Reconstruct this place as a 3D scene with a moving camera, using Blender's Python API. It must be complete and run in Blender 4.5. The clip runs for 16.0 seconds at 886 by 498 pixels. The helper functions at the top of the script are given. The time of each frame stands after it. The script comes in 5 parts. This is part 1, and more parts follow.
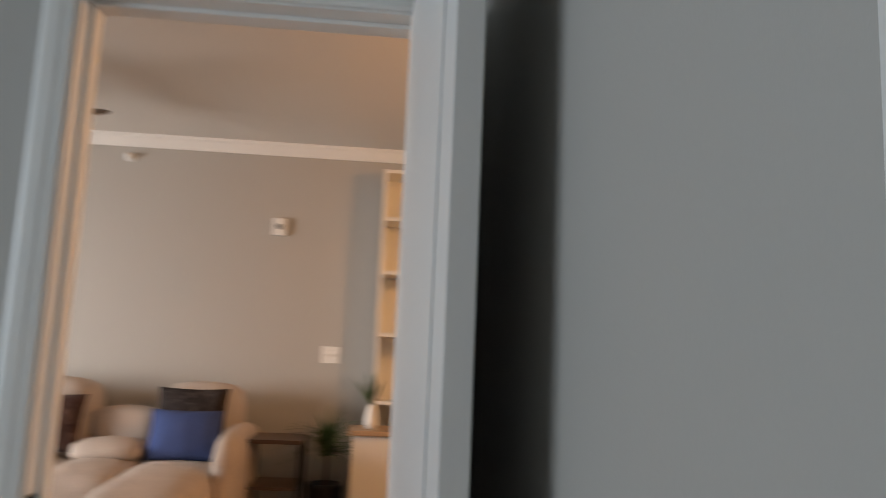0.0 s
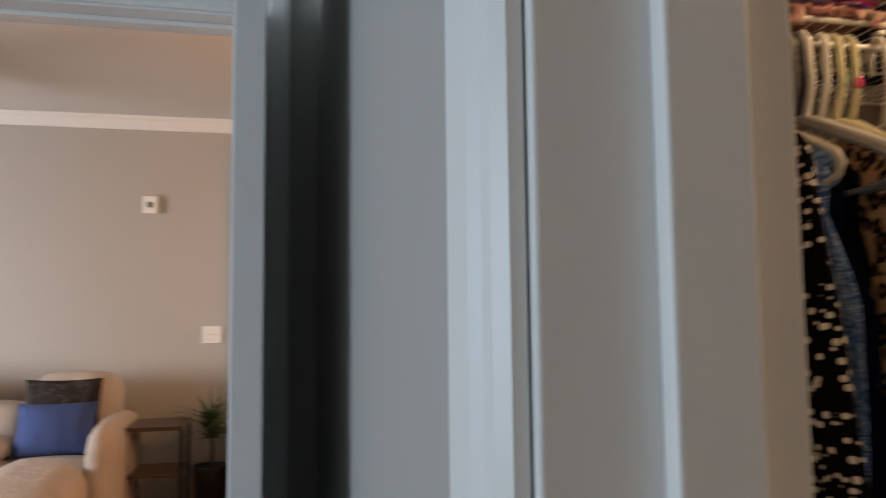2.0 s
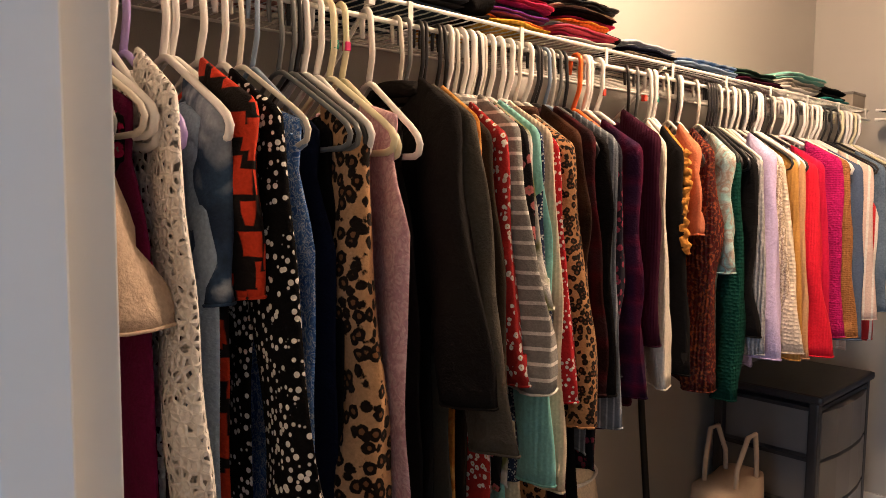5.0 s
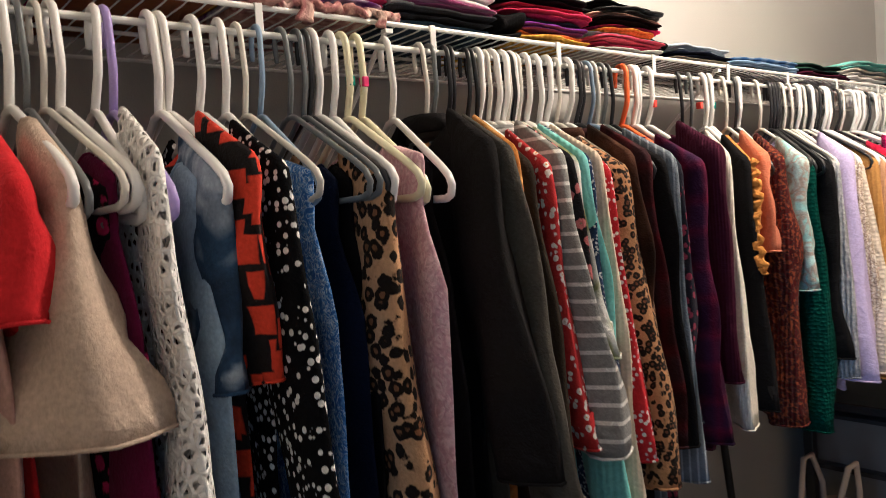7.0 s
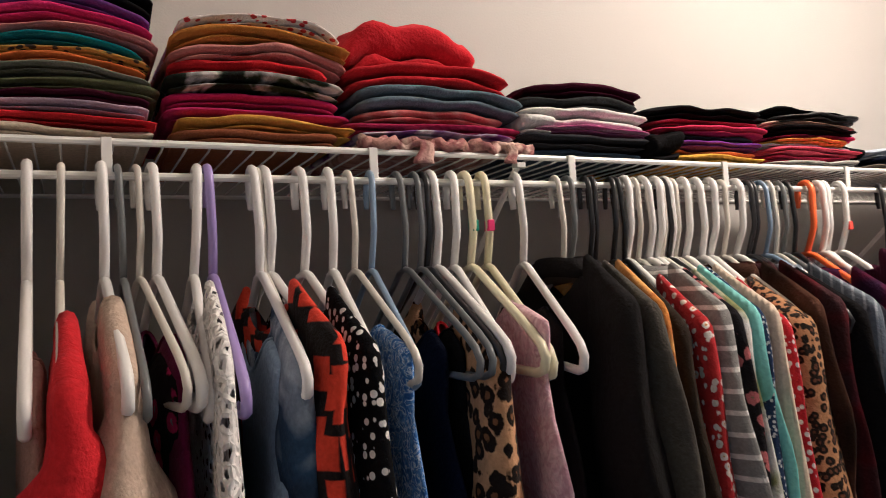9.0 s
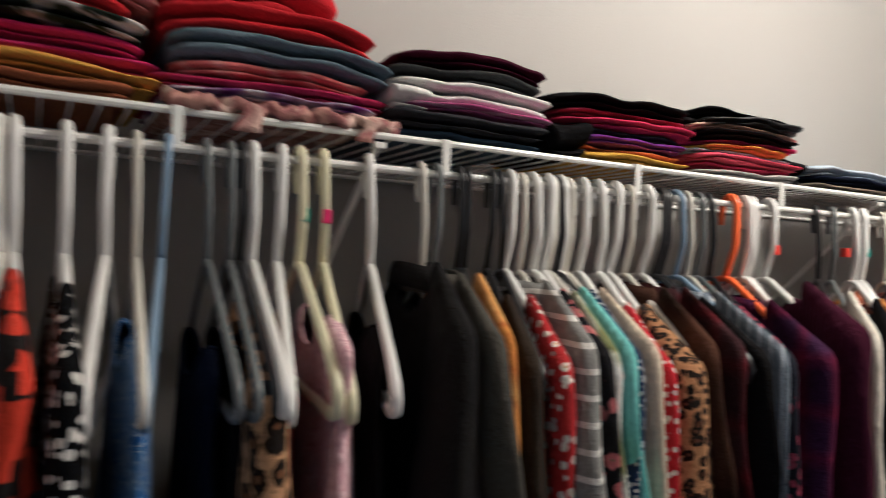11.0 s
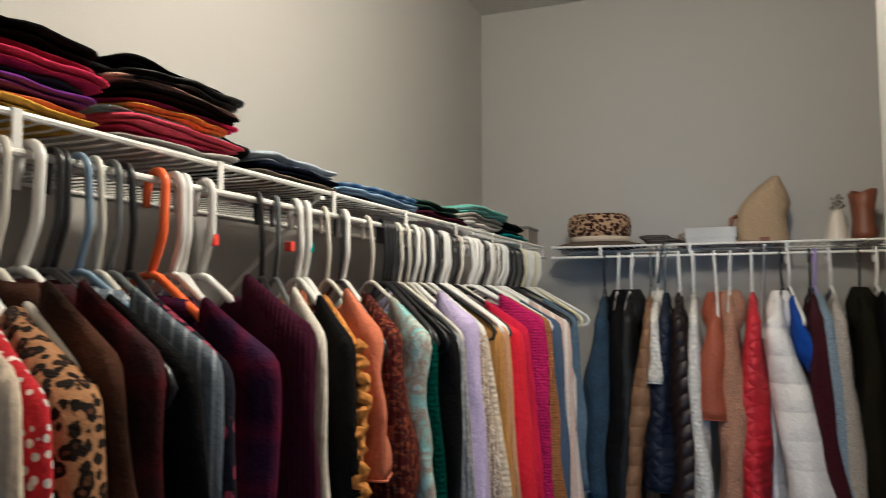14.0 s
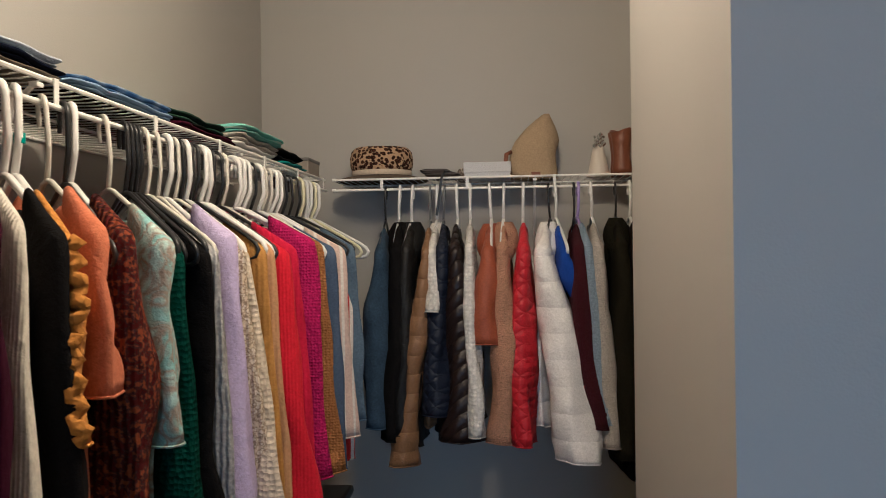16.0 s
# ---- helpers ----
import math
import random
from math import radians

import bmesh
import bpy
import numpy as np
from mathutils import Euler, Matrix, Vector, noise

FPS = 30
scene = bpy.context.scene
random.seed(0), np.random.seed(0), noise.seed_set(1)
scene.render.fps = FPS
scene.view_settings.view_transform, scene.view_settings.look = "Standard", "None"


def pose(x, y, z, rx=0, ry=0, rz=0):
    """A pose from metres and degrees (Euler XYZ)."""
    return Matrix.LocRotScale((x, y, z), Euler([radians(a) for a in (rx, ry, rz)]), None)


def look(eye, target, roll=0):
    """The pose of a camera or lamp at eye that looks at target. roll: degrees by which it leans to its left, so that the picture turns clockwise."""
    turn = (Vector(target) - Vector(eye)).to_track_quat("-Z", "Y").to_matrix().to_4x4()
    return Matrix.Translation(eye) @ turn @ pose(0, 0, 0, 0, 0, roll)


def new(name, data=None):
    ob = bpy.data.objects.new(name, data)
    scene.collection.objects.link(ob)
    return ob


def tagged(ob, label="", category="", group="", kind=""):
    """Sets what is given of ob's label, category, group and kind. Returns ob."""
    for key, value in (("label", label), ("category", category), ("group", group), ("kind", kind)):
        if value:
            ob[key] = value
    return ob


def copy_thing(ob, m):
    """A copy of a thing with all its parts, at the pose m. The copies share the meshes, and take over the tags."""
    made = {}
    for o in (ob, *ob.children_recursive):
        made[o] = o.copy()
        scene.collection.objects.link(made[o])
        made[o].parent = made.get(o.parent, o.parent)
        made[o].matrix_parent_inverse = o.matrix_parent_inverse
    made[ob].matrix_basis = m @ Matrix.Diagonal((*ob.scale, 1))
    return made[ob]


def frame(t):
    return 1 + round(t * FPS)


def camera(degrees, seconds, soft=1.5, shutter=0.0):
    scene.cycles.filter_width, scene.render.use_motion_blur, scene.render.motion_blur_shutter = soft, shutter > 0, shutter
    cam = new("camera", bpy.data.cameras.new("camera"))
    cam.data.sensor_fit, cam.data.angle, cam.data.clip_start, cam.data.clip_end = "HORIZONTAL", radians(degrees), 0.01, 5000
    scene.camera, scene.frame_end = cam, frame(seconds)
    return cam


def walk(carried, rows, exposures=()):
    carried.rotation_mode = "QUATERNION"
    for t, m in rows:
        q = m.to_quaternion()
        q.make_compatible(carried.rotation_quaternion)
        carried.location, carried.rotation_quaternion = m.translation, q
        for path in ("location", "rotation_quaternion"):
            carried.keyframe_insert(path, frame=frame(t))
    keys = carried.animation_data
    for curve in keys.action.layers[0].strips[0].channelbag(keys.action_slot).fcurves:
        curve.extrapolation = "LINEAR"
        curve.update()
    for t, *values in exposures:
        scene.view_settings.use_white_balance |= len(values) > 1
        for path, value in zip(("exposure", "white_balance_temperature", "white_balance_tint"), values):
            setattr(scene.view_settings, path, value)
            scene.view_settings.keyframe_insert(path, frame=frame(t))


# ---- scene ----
cam = camera(61.7, 16.0, soft=0.5, shutter=0.5)
PATH = [
    (0, (-0.168, 0.048, 1.300), (0.002, 2.011, 1.579), 2.4),
    (0.5, (-0.044, 0.046, 1.395), (-0.452, 1.988, 1.653), -0.0),
    (1, (-0.034, 0.035, 1.39), (-0.535, 1.953, 1.651), -2.6),
    (1.5, (-0.010, 0.052, 1.394), (-0.124, 2.04, 1.61), -2.3),
    (2, (-0.043, 0.016, 1.412), (0.396, 1.96, 1.577), -0.6),
    (2.5, (-0.06, -0.041, 1.442), (0.671, 1.815, 1.584), 0.0),
    (3, (-0.032, -0.096, 1.478), (0.909, 1.668, 1.509), 0.3),
    (3.5, (-0.022, -0.113, 1.503), (1.088, 1.548, 1.417), 0.6),
    (4, (-0.017, -0.133, 1.497), (1.24, 1.414, 1.333), 0.9),
    (4.5, (-0.005, -0.137, 1.495), (1.366, 1.309, 1.314), 0.9),
    (7, (0.118, -0.04, 1.525), (1.389, 1.501, 1.421), -4.2),
    (7.5, (0.163, -0.018, 1.563), (1.337, 1.601, 1.567), -5.3),
    (8, (0.213, 0.009, 1.583), (1.272, 1.7, 1.722), -6.2),
    (10.5, (0.369, 0.082, 1.687), (1.151, 1.921, 1.752), -0.2),
    (11, (0.475, 0.124, 1.673), (1.441, 1.874, 1.72), 1.9),
    (11.5, (0.559, 0.178, 1.661), (1.773, 1.766, 1.739), 2.3),
    (12, (0.591, 0.213, 1.663), (1.997, 1.634, 1.722), 2.9),
    (12.5, (0.607, 0.24, 1.66), (2.146, 1.515, 1.744), 3.1),
    (13, (0.62, 0.248, 1.661), (2.272, 1.369, 1.772), 2.6),
    (13.5, (0.656, 0.252, 1.655), (2.421, 1.182, 1.785), 1.1),
    (14, (0.698, 0.26, 1.642), (2.559, 0.981, 1.77), -0.2),
    (14.5, (0.723, 0.27, 1.629), (2.652, 0.794, 1.713), -1.1),
    (15, (0.756, 0.269, 1.602), (2.722, 0.633, 1.631), -1.2),
    (15.5, (0.771, 0.248, 1.582), (2.756, 0.493, 1.584), -1.0),
    (16, (0.779, 0.218, 1.562), (2.769, 0.416, 1.567), -0.7),
]
EXPOSURES = [(0, -0.22, 6900, 14), (1.5, -0.05, 6600, 13), (3.0, 0.20, 6100, 14), (4.5, 0.84, 5900, 17), (7.0, 0.80, 4380, 5), (8.0, 0.66, 4480, 11), (10.5, 0.10, 4050, 4), (12.5, 0.0, 4120, 2), (14.5, -0.08, 4250, -2), (16, -0.09, 4550, 2)]
walk(cam, [(t, look(eye, target, roll)) for t, eye, target, roll in PATH], EXPOSURES)

# ---------------------------------------------------------------- world, sun-less daylight, lamps
world = bpy.data.worlds.new("sky")
scene.world = world
world.use_nodes = True
wn = world.node_tree.nodes
sky = wn.new("ShaderNodeTexSky")
sky.sky_type = "NISHITA"
sky.sun_disc = False
sky.sun_elevation, sky.sun_rotation = radians(28), radians(250)
wn["Background"].inputs["Strength"].default_value = 0.1
world.node_tree.links.new(sky.outputs[0], wn["Background"].inputs["Color"])


def lamp(name, kind, m, energy, color, size=0.3, size_y=None):
    data = bpy.data.lights.new(name, kind)
    data.energy, data.color = energy, color
    if kind == "AREA":
        data.shape, data.size, data.size_y = "RECTANGLE", size, size_y or size
    else:
        data.shadow_soft_size = size
    ob = new(name, data)
    ob.matrix_world = m
    return ob


WARM = (1.0, 0.64, 0.34)
COOL = (0.66, 0.835, 1.0)
lamp("bedroom_window_light", "AREA", look((-3.55, -0.25, 1.55), (0.0, -0.1, 1.4)), 62, COOL, 2.0, 1.5)
lamp("closet_bulb", "POINT", pose(1.74, 0.28, 2.60), 65, WARM, 0.10)
lamp("living_lamp", "POINT", pose(1.25, 3.1, 2.3), 72, (1.0, 0.50, 0.18), 0.15)
living_day = lamp("living_window_light", "AREA", look((-5.2, 3.4, 1.3), (-1.2, 5.0, 0.5)), 88, (0.95, 0.95, 0.95), 1.7, 1.3)
living_day.data.spread = radians(115)

# ---------------------------------------------------------------- materials


def mat(name, color, rough=0.5, metal=0.0, vary=0.08, grain=40.0, bump=0.1, blotch=3.0, spec=0.5):
    """A surface with large blotches, fine grain and a little relief."""
    m = bpy.data.materials.new(name)
    m.use_nodes = True
    nt = m.node_tree
    b = nt.nodes["Principled BSDF"]
    b.inputs["Roughness"].default_value = rough
    b.inputs["Metallic"].default_value = metal
    b.inputs["Specular IOR Level"].default_value = spec
    tc = nt.nodes.new("ShaderNodeTexCoord")
    big, fine = nt.nodes.new("ShaderNodeTexNoise"), nt.nodes.new("ShaderNodeTexNoise")
    big.inputs["Scale"].default_value, fine.inputs["Scale"].default_value = blotch, grain
    fine.inputs["Detail"].default_value = 4
    for n in (big, fine):
        nt.links.new(tc.outputs["Object"], n.inputs["Vector"])
    add = math_node(nt, "ADD", big.outputs[0], fine.outputs[0])
    val = math_node(nt, "MULTIPLY_ADD", add, vary, 1.0 - vary)
    hsv = nt.nodes.new("ShaderNodeHueSaturation")
    hsv.inputs["Color"].default_value = (*color, 1)
    nt.links.new(val, hsv.inputs["Value"])
    nt.links.new(hsv.outputs[0], b.inputs["Base Color"])
    if bump:
        bp = nt.nodes.new("ShaderNodeBump")
        bp.inputs["Strength"].default_value, bp.inputs["Distance"].default_value = bump, 0.004
        nt.links.new(fine.outputs[0], bp.inputs["Height"])
        nt.links.new(bp.outputs[0], b.inputs["Normal"])
    return m


def math_node(nt, op, a, b=None, c=None):
    n = nt.nodes.new("ShaderNodeMath")
    n.operation = op
    for i, v in enumerate((a, b, c)):
        if v is None:
            continue
        if isinstance(v, (int, float)):
            n.inputs[i].default_value = v
        else:
            nt.links.new(v, n.inputs[i])
    return n.outputs[0]


def ramp(nt, fac, stops, hard=False):
    n = nt.nodes.new("ShaderNodeValToRGB")
    cr = n.color_ramp
    cr.interpolation = "CONSTANT" if hard else "LINEAR"
    while len(cr.elements) < len(stops):
        cr.elements.new(0.5)
    for e, (p, c) in zip(cr.elements, stops):
        e.position, e.color = p, (*c, 1)
    nt.links.new(fac, n.inputs[0])
    return n.outputs[0]


FABRICS = {}


def fabric(key, c1, kind="plain", c2=(0.8, 0.8, 0.8), c3=(0.0, 0.0, 0.0), scale=1.0, rough=0.92):
    """Cloth: weave, knit, print or quilting in metres on the garment."""
    if key in FABRICS:
        return FABRICS[key]
    m = bpy.data.materials.new("cloth_" + key)
    m.use_nodes = True
    nt = m.node_tree
    N, L = nt.nodes, nt.links
    b = N["Principled BSDF"]
    b.inputs["Roughness"].default_value = rough
    b.inputs["Specular IOR Level"].default_value = (0.12 if max(c1) > 0.06 else 0.05) if rough > 0.6 else 0.35
    b.inputs["Sheen Weight"].default_value = 0.02 if max(c1) > 0.06 else 0.0
    tc = N.new("ShaderNodeTexCoord")
    vec = tc.outputs["Object"]

    def noise_tex(s, detail=2.0, dist=0.0):
        n = N.new("ShaderNodeTexNoise")
        n.inputs["Scale"].default_value, n.inputs["Detail"].default_value, n.inputs["Distortion"].default_value = s, detail, dist
        L.new(vec, n.inputs["Vector"])
        return n.outputs[0]

    def voronoi(s, feature="F1", metric="EUCLIDEAN", rand=1.0, v=None):
        n = N.new("ShaderNodeTexVoronoi")
        n.feature, n.distance = feature, metric
        n.inputs["Scale"].default_value, n.inputs["Randomness"].default_value = s, rand
        L.new(v or vec, n.inputs["Vector"])
        return n.outputs["Distance"], n.outputs["Color"] if feature == "F1" else None

    def wave(s, axis="Z", dist=0.0, v=None, kind_="BANDS"):
        n = N.new("ShaderNodeTexWave")
        n.wave_type = kind_
        if kind_ == "BANDS":
            n.bands_direction = axis
        n.inputs["Scale"].default_value, n.inputs["Distortion"].default_value = s, dist
        n.inputs["Detail"].default_value = 2.0
        L.new(v or vec, n.inputs["Vector"])
        return n.outputs[0]

    def spun(rot, v):
        n = N.new("ShaderNodeMapping")
        n.inputs["Rotation"].default_value = rot
        L.new(v, n.inputs["Vector"])
        return n.outputs[0]

    across = spun((0, 0, radians(45)), vec)          # x: round the cloth, z: down it
    slant = spun((0, radians(45), 0), across)
    weave = noise_tex(300, 3)
    height, hstr, hdist = weave, 0.45, 0.003
    col = None
    if kind == "stripes":
        col = ramp(nt, wave(1.9 * scale, "Z", 0.25), [(0, c1), (0.84, c1), (0.90, c2)])
    elif kind == "pinstripe":
        col = ramp(nt, wave(6.0 * scale, "X", 0.3, across), [(0, c1), (0.8, c1), (0.9, c2)])
    elif kind == "dots":
        d, _ = voronoi(88 * scale, rand=0.8)
        col = ramp(nt, d, [(0, c2), (0.32, c2), (0.37, c1)])
    elif kind == "leopard":
        d, _ = voronoi(50 * scale)
        dd = math_node(nt, "MULTIPLY_ADD", noise_tex(130 * scale, 2), 0.35, math_node(nt, "ADD", d, -0.17))
        col = ramp(nt, dd, [(0.0, c2), (0.19, c2), (0.25, c3), (0.50, c3), (0.57, c1), (1, c1)])
    elif kind == "blocks":
        d, _ = voronoi(26 * scale, "F1", "CHEBYCHEV", 0.8)
        dd = math_node(nt, "ADD", d, math_node(nt, "MULTIPLY", noise_tex(30), 0.15))
        col = ramp(nt, dd, [(0, c1), (0.46, c1), (0.50, c3), (1, c3)])
    elif kind == "plaid":
        a = ramp(nt, wave(2.6 * scale, "Z", 0.4), [(0.2, c1), (0.6, c2), (0.85, c3)])
        c = ramp(nt, wave(3.4 * scale, "X", 0.4, across), [(0.2, c1), (0.6, c2), (0.9, c3)])
        mx = N.new("ShaderNodeMix")
        mx.data_type = "RGBA"
        mx.inputs["Factor"].default_value = 0.5
        L.new(a, mx.inputs[6])
        L.new(c, mx.inputs[7])
        col = mx.outputs[2]
    elif kind == "floral":
        d, _ = voronoi(62 * scale, rand=0.9)
        dd = math_node(nt, "MULTIPLY_ADD", noise_tex(180), 0.3, math_node(nt, "ADD", d, -0.15))
        col = ramp(nt, dd, [(0, c3), (0.08, c3), (0.12, c2), (0.34, c2), (0.39, c1), (1, c1)])
    elif kind == "paisley":
        w = noise_tex(34 * scale, 2, 2.6)
        col = ramp(nt, w, [(0.38, c1), (0.47, c3), (0.53, c2), (0.57, c1), (0.66, c3)])
    elif kind == "blotch":
        col = ramp(nt, noise_tex(7 * scale, 3, 1.0), [(0.38, c1), (0.5, c3), (0.62, c2)])
    elif kind == "denim":
        w = noise_tex(160, 3)
        col = ramp(nt, math_node(nt, "MULTIPLY_ADD", noise_tex(9, 3), 0.6, math_node(nt, "MULTIPLY", w, 0.4)), [(0.3, c1), (0.7, c2)])
    elif kind == "marl":
        col = ramp(nt, noise_tex(120 * scale, 3), [(0.42, c1), (0.5, c3), (0.6, c2)])
        height, hstr, hdist = wave(30, "X", 3.0, across), 0.7, 0.005
    elif kind == "cable":
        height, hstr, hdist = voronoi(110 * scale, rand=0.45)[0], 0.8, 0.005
        # one yarn colour; the shade between stitches is put into it
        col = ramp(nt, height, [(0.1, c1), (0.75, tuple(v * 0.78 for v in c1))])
    elif kind == "rib":
        height, hstr, hdist = wave(30 * scale, "X", 1.0, across), 0.4, 0.0022
    elif kind == "sherpa":
        height, hstr, hdist = voronoi(240 * scale)[0], 1.0, 0.007
        # pile colour darkened between the curls to paint in their shade
        col = ramp(nt, height, [(0.0, c1), (0.8, tuple(v * 0.72 for v in c1))])
    elif kind == "quilt":
        a = wave(9.0 * scale, "X", 0.3, slant)
        c = wave(9.0 * scale, "Z", 0.3, slant)
        height, hstr, hdist = math_node(nt, "POWER", math_node(nt, "MINIMUM", a, c), 0.4), 0.8, 0.0045
    elif kind == "chevron":
        height, hstr, hdist = math_node(nt, "POWER", wave(8.5 * scale, "Z", 0.3, slant), 0.4), 0.9, 0.007
    elif kind == "puff":
        height, hstr, hdist = math_node(nt, "POWER", wave(1.5 * scale, "Z", 0.6), 0.35), 0.7, 0.006
    elif kind == "lace":
        d = noise_tex(60 * scale, 4, 2.0)
        col = ramp(nt, d, [(0.4, c1), (0.6, c2)])
        height, hstr, hdist = d, 0.6, 0.004
    elif kind == "crochet":
        d, _ = voronoi(80 * scale, "DISTANCE_TO_EDGE", rand=0.9)
        dd = math_node(nt, "MULTIPLY_ADD", noise_tex(55, 2), 0.16, math_node(nt, "ADD", d, -0.08))
        height, hstr, hdist = dd, -0.8, 0.01
        hole = math_node(nt, "GREATER_THAN", dd, 0.27)
        tr, mix = N.new("ShaderNodeBsdfTransparent"), N.new("ShaderNodeMixShader")
        L.new(hole, mix.inputs[0])
        L.new(b.outputs[0], mix.inputs[1])
        L.new(tr.outputs[0], mix.inputs[2])
        L.new(mix.outputs[0], N["Material Output"].inputs["Surface"])
    hsv = N.new("ShaderNodeHueSaturation")
    if col is None:
        hsv.inputs["Color"].default_value = (*c1, 1)
    else:
        L.new(col, hsv.inputs["Color"])
    wear = math_node(nt, "MULTIPLY_ADD", noise_tex(6, 3), 0.30, math_node(nt, "MULTIPLY_ADD", noise_tex(190, 3), 0.60, 0.55))
    L.new(wear, hsv.inputs["Value"])
    L.new(hsv.outputs[0], b.inputs["Base Color"])
    bp = N.new("ShaderNodeBump")
    bp.inputs["Strength"].default_value, bp.inputs["Distance"].default_value = abs(hstr), hdist
    bp.invert = hstr < 0
    L.new(height, bp.inputs["Height"])
    crease = N.new("ShaderNodeBump")
    crease.inputs["Strength"].default_value, crease.inputs["Distance"].default_value = 0.42, 0.014
    L.new(noise_tex(24, 5, 0.8), crease.inputs["Height"])
    L.new(bp.outputs[0], crease.inputs["Normal"])
    L.new(crease.outputs[0], b.inputs["Normal"])
    FABRICS[key] = m
    return m


PAINT = mat("wall_paint", (0.43, 0.417, 0.39), 0.75, vary=0.03, grain=260, bump=0.12, blotch=1.2)
CEIL = mat("ceiling_paint", (0.62, 0.60, 0.56), 0.85, vary=0.03, grain=160, bump=0.25)
TRIM = mat("trim_white", (0.78, 0.78, 0.76), 0.38, vary=0.03, grain=30, bump=0.03)
DOORW = mat("door_white", (0.76, 0.76, 0.75), 0.42, vary=0.03, grain=90, bump=0.08)
CARPET = mat("carpet_beige", (0.36, 0.31, 0.25), 0.95, vary=0.25, grain=320, bump=0.9)
WOODF = mat("plank_floor", (0.20, 0.12, 0.07), 0.45, vary=0.2, grain=18, bump=0.1)
WIRE = mat("white_vinyl_wire", (0.80, 0.79, 0.76), 0.32, vary=0.03, grain=60, bump=0.02)
BLACKM = mat("black_metal", (0.02, 0.02, 0.02), 0.45, 0.6, vary=0.1)
BLACKP = mat("black_plastic", (0.018, 0.018, 0.02), 0.4, vary=0.1)
PLATE = mat("white_plastic", (0.82, 0.81, 0.78), 0.35, vary=0.02, bump=0.02)
SOFA = fabric("sofa", (0.50, 0.43, 0.38), "plain")
HANGW = mat("hanger_white", (0.80, 0.79, 0.77), 0.28, vary=0.03, bump=0.02)
HANGB = mat("hanger_black", (0.02, 0.02, 0.022), 0.3, vary=0.05, bump=0.02)
HANGG = mat("hanger_grey", (0.15, 0.16, 0.165), 0.3, vary=0.05, bump=0.02)
HANGC = mat("hanger_cream", (0.74, 0.70, 0.48), 0.32, vary=0.03, bump=0.02)
HANGP = mat("hanger_purple", (0.36, 0.28, 0.62), 0.32, vary=0.03, bump=0.02)
HANGO = mat("hanger_orange", (0.95, 0.17, 0.02), 0.3, vary=0.03, bump=0.02)
HANGI = mat("hanger_ivory", (0.66, 0.63, 0.56), 0.34, vary=0.05, bump=0.02)
HANGS = mat("hanger_blue", (0.25, 0.34, 0.48), 0.3, vary=0.03, bump=0.02)
CHROME = mat("bright_metal", (0.75, 0.74, 0.72), 0.2, 1.0, vary=0.03, bump=0)
LEAF = mat("palm_leaf", (0.05, 0.10, 0.03), 0.5, vary=0.3, bump=0.1)
TABLEW = mat("dark_walnut", (0.07, 0.04, 0.025), 0.4, vary=0.3, grain=14)
LEATHER = mat("brown_leather", (0.18, 0.06, 0.025), 0.45, vary=0.2, grain=150, bump=0.3)
GLITTER = mat("silver_glitter_paper", (0.72, 0.73, 0.76), 0.35, 0.55, vary=0.3, grain=500, bump=0.8)
SMOKE = mat("smoked_plastic", (0.16, 0.15, 0.14), 0.3, vary=0.15, grain=20)
PAPER = mat("kraft_paper", (0.46, 0.34, 0.23), 0.8, vary=0.15, grain=80, bump=0.2)
GLASS = bpy.data.materials.new("window_glass")
GLASS.use_nodes = True
GLASS.node_tree.nodes["Principled BSDF"].inputs["Transmission Weight"].default_value = 1.0
GLASS.node_tree.nodes["Principled BSDF"].inputs["Roughness"].default_value = 0.02

# ---------------------------------------------------------------- mesh helpers


def part(name, bm, material, parent=None, label="", smooth=False):
    me = bpy.data.meshes.new(name)
    if smooth:
        for f in bm.faces:
            f.smooth = True
    bm.to_mesh(me)
    bm.free()
    me.materials.append(material)
    ob = new(name, me)
    if parent is not None:
        ob.parent = parent
    if label:
        ob["label"] = label
    return ob


def box(bm, x0, x1, y0, y1, z0, z1, bevel=0.0):
    m = Matrix.Translation(((x0 + x1) / 2, (y0 + y1) / 2, (z0 + z1) / 2)) @ Matrix.Diagonal((x1 - x0, y1 - y0, z1 - z0, 1))
    r = bmesh.ops.create_cube(bm, size=1, matrix=m)
    if bevel:
        ed = list({e for v in r["verts"] for e in v.link_edges})
        bmesh.ops.bevel(bm, geom=ed, offset=bevel, segments=2, profile=0.6, affect="EDGES")
    return bm


def boxed(*a, bevel=0.0):
    return box(bmesh.new(), *a, bevel=bevel)


def sweep(bm, pts, r, n=8, closed=False):
    """A round tube along points; r is a radius or one radius a point."""
    pts = [Vector(p) for p in pts]
    rings = []
    k = len(pts)
    ref = None
    for i, p in enumerate(pts):
        a = pts[i - 1] if (i or closed) else p
        c = pts[(i + 1) % k] if (i < k - 1 or closed) else p
        t = (c - a).normalized()
        if ref is None:
            ref = t.orthogonal().normalized()
        ref = (ref - t * ref.dot(t)).normalized()
        side = t.cross(ref)
        rad = r if isinstance(r, (int, float)) else r[i]
        rings.append([bm.verts.new(p + (ref * math.cos(2 * math.pi * j / n) + side * math.sin(2 * math.pi * j / n)) * rad) for j in range(n)])
    for i in range(k if closed else k - 1):
        a, c = rings[i], rings[(i + 1) % k]
        for j in range(n):
            bm.faces.new((a[j], a[(j + 1) % n], c[(j + 1) % n], c[j]))
    if not closed:
        bm.faces.new(rings[0][::-1])
        bm.faces.new(rings[-1])
    return bm


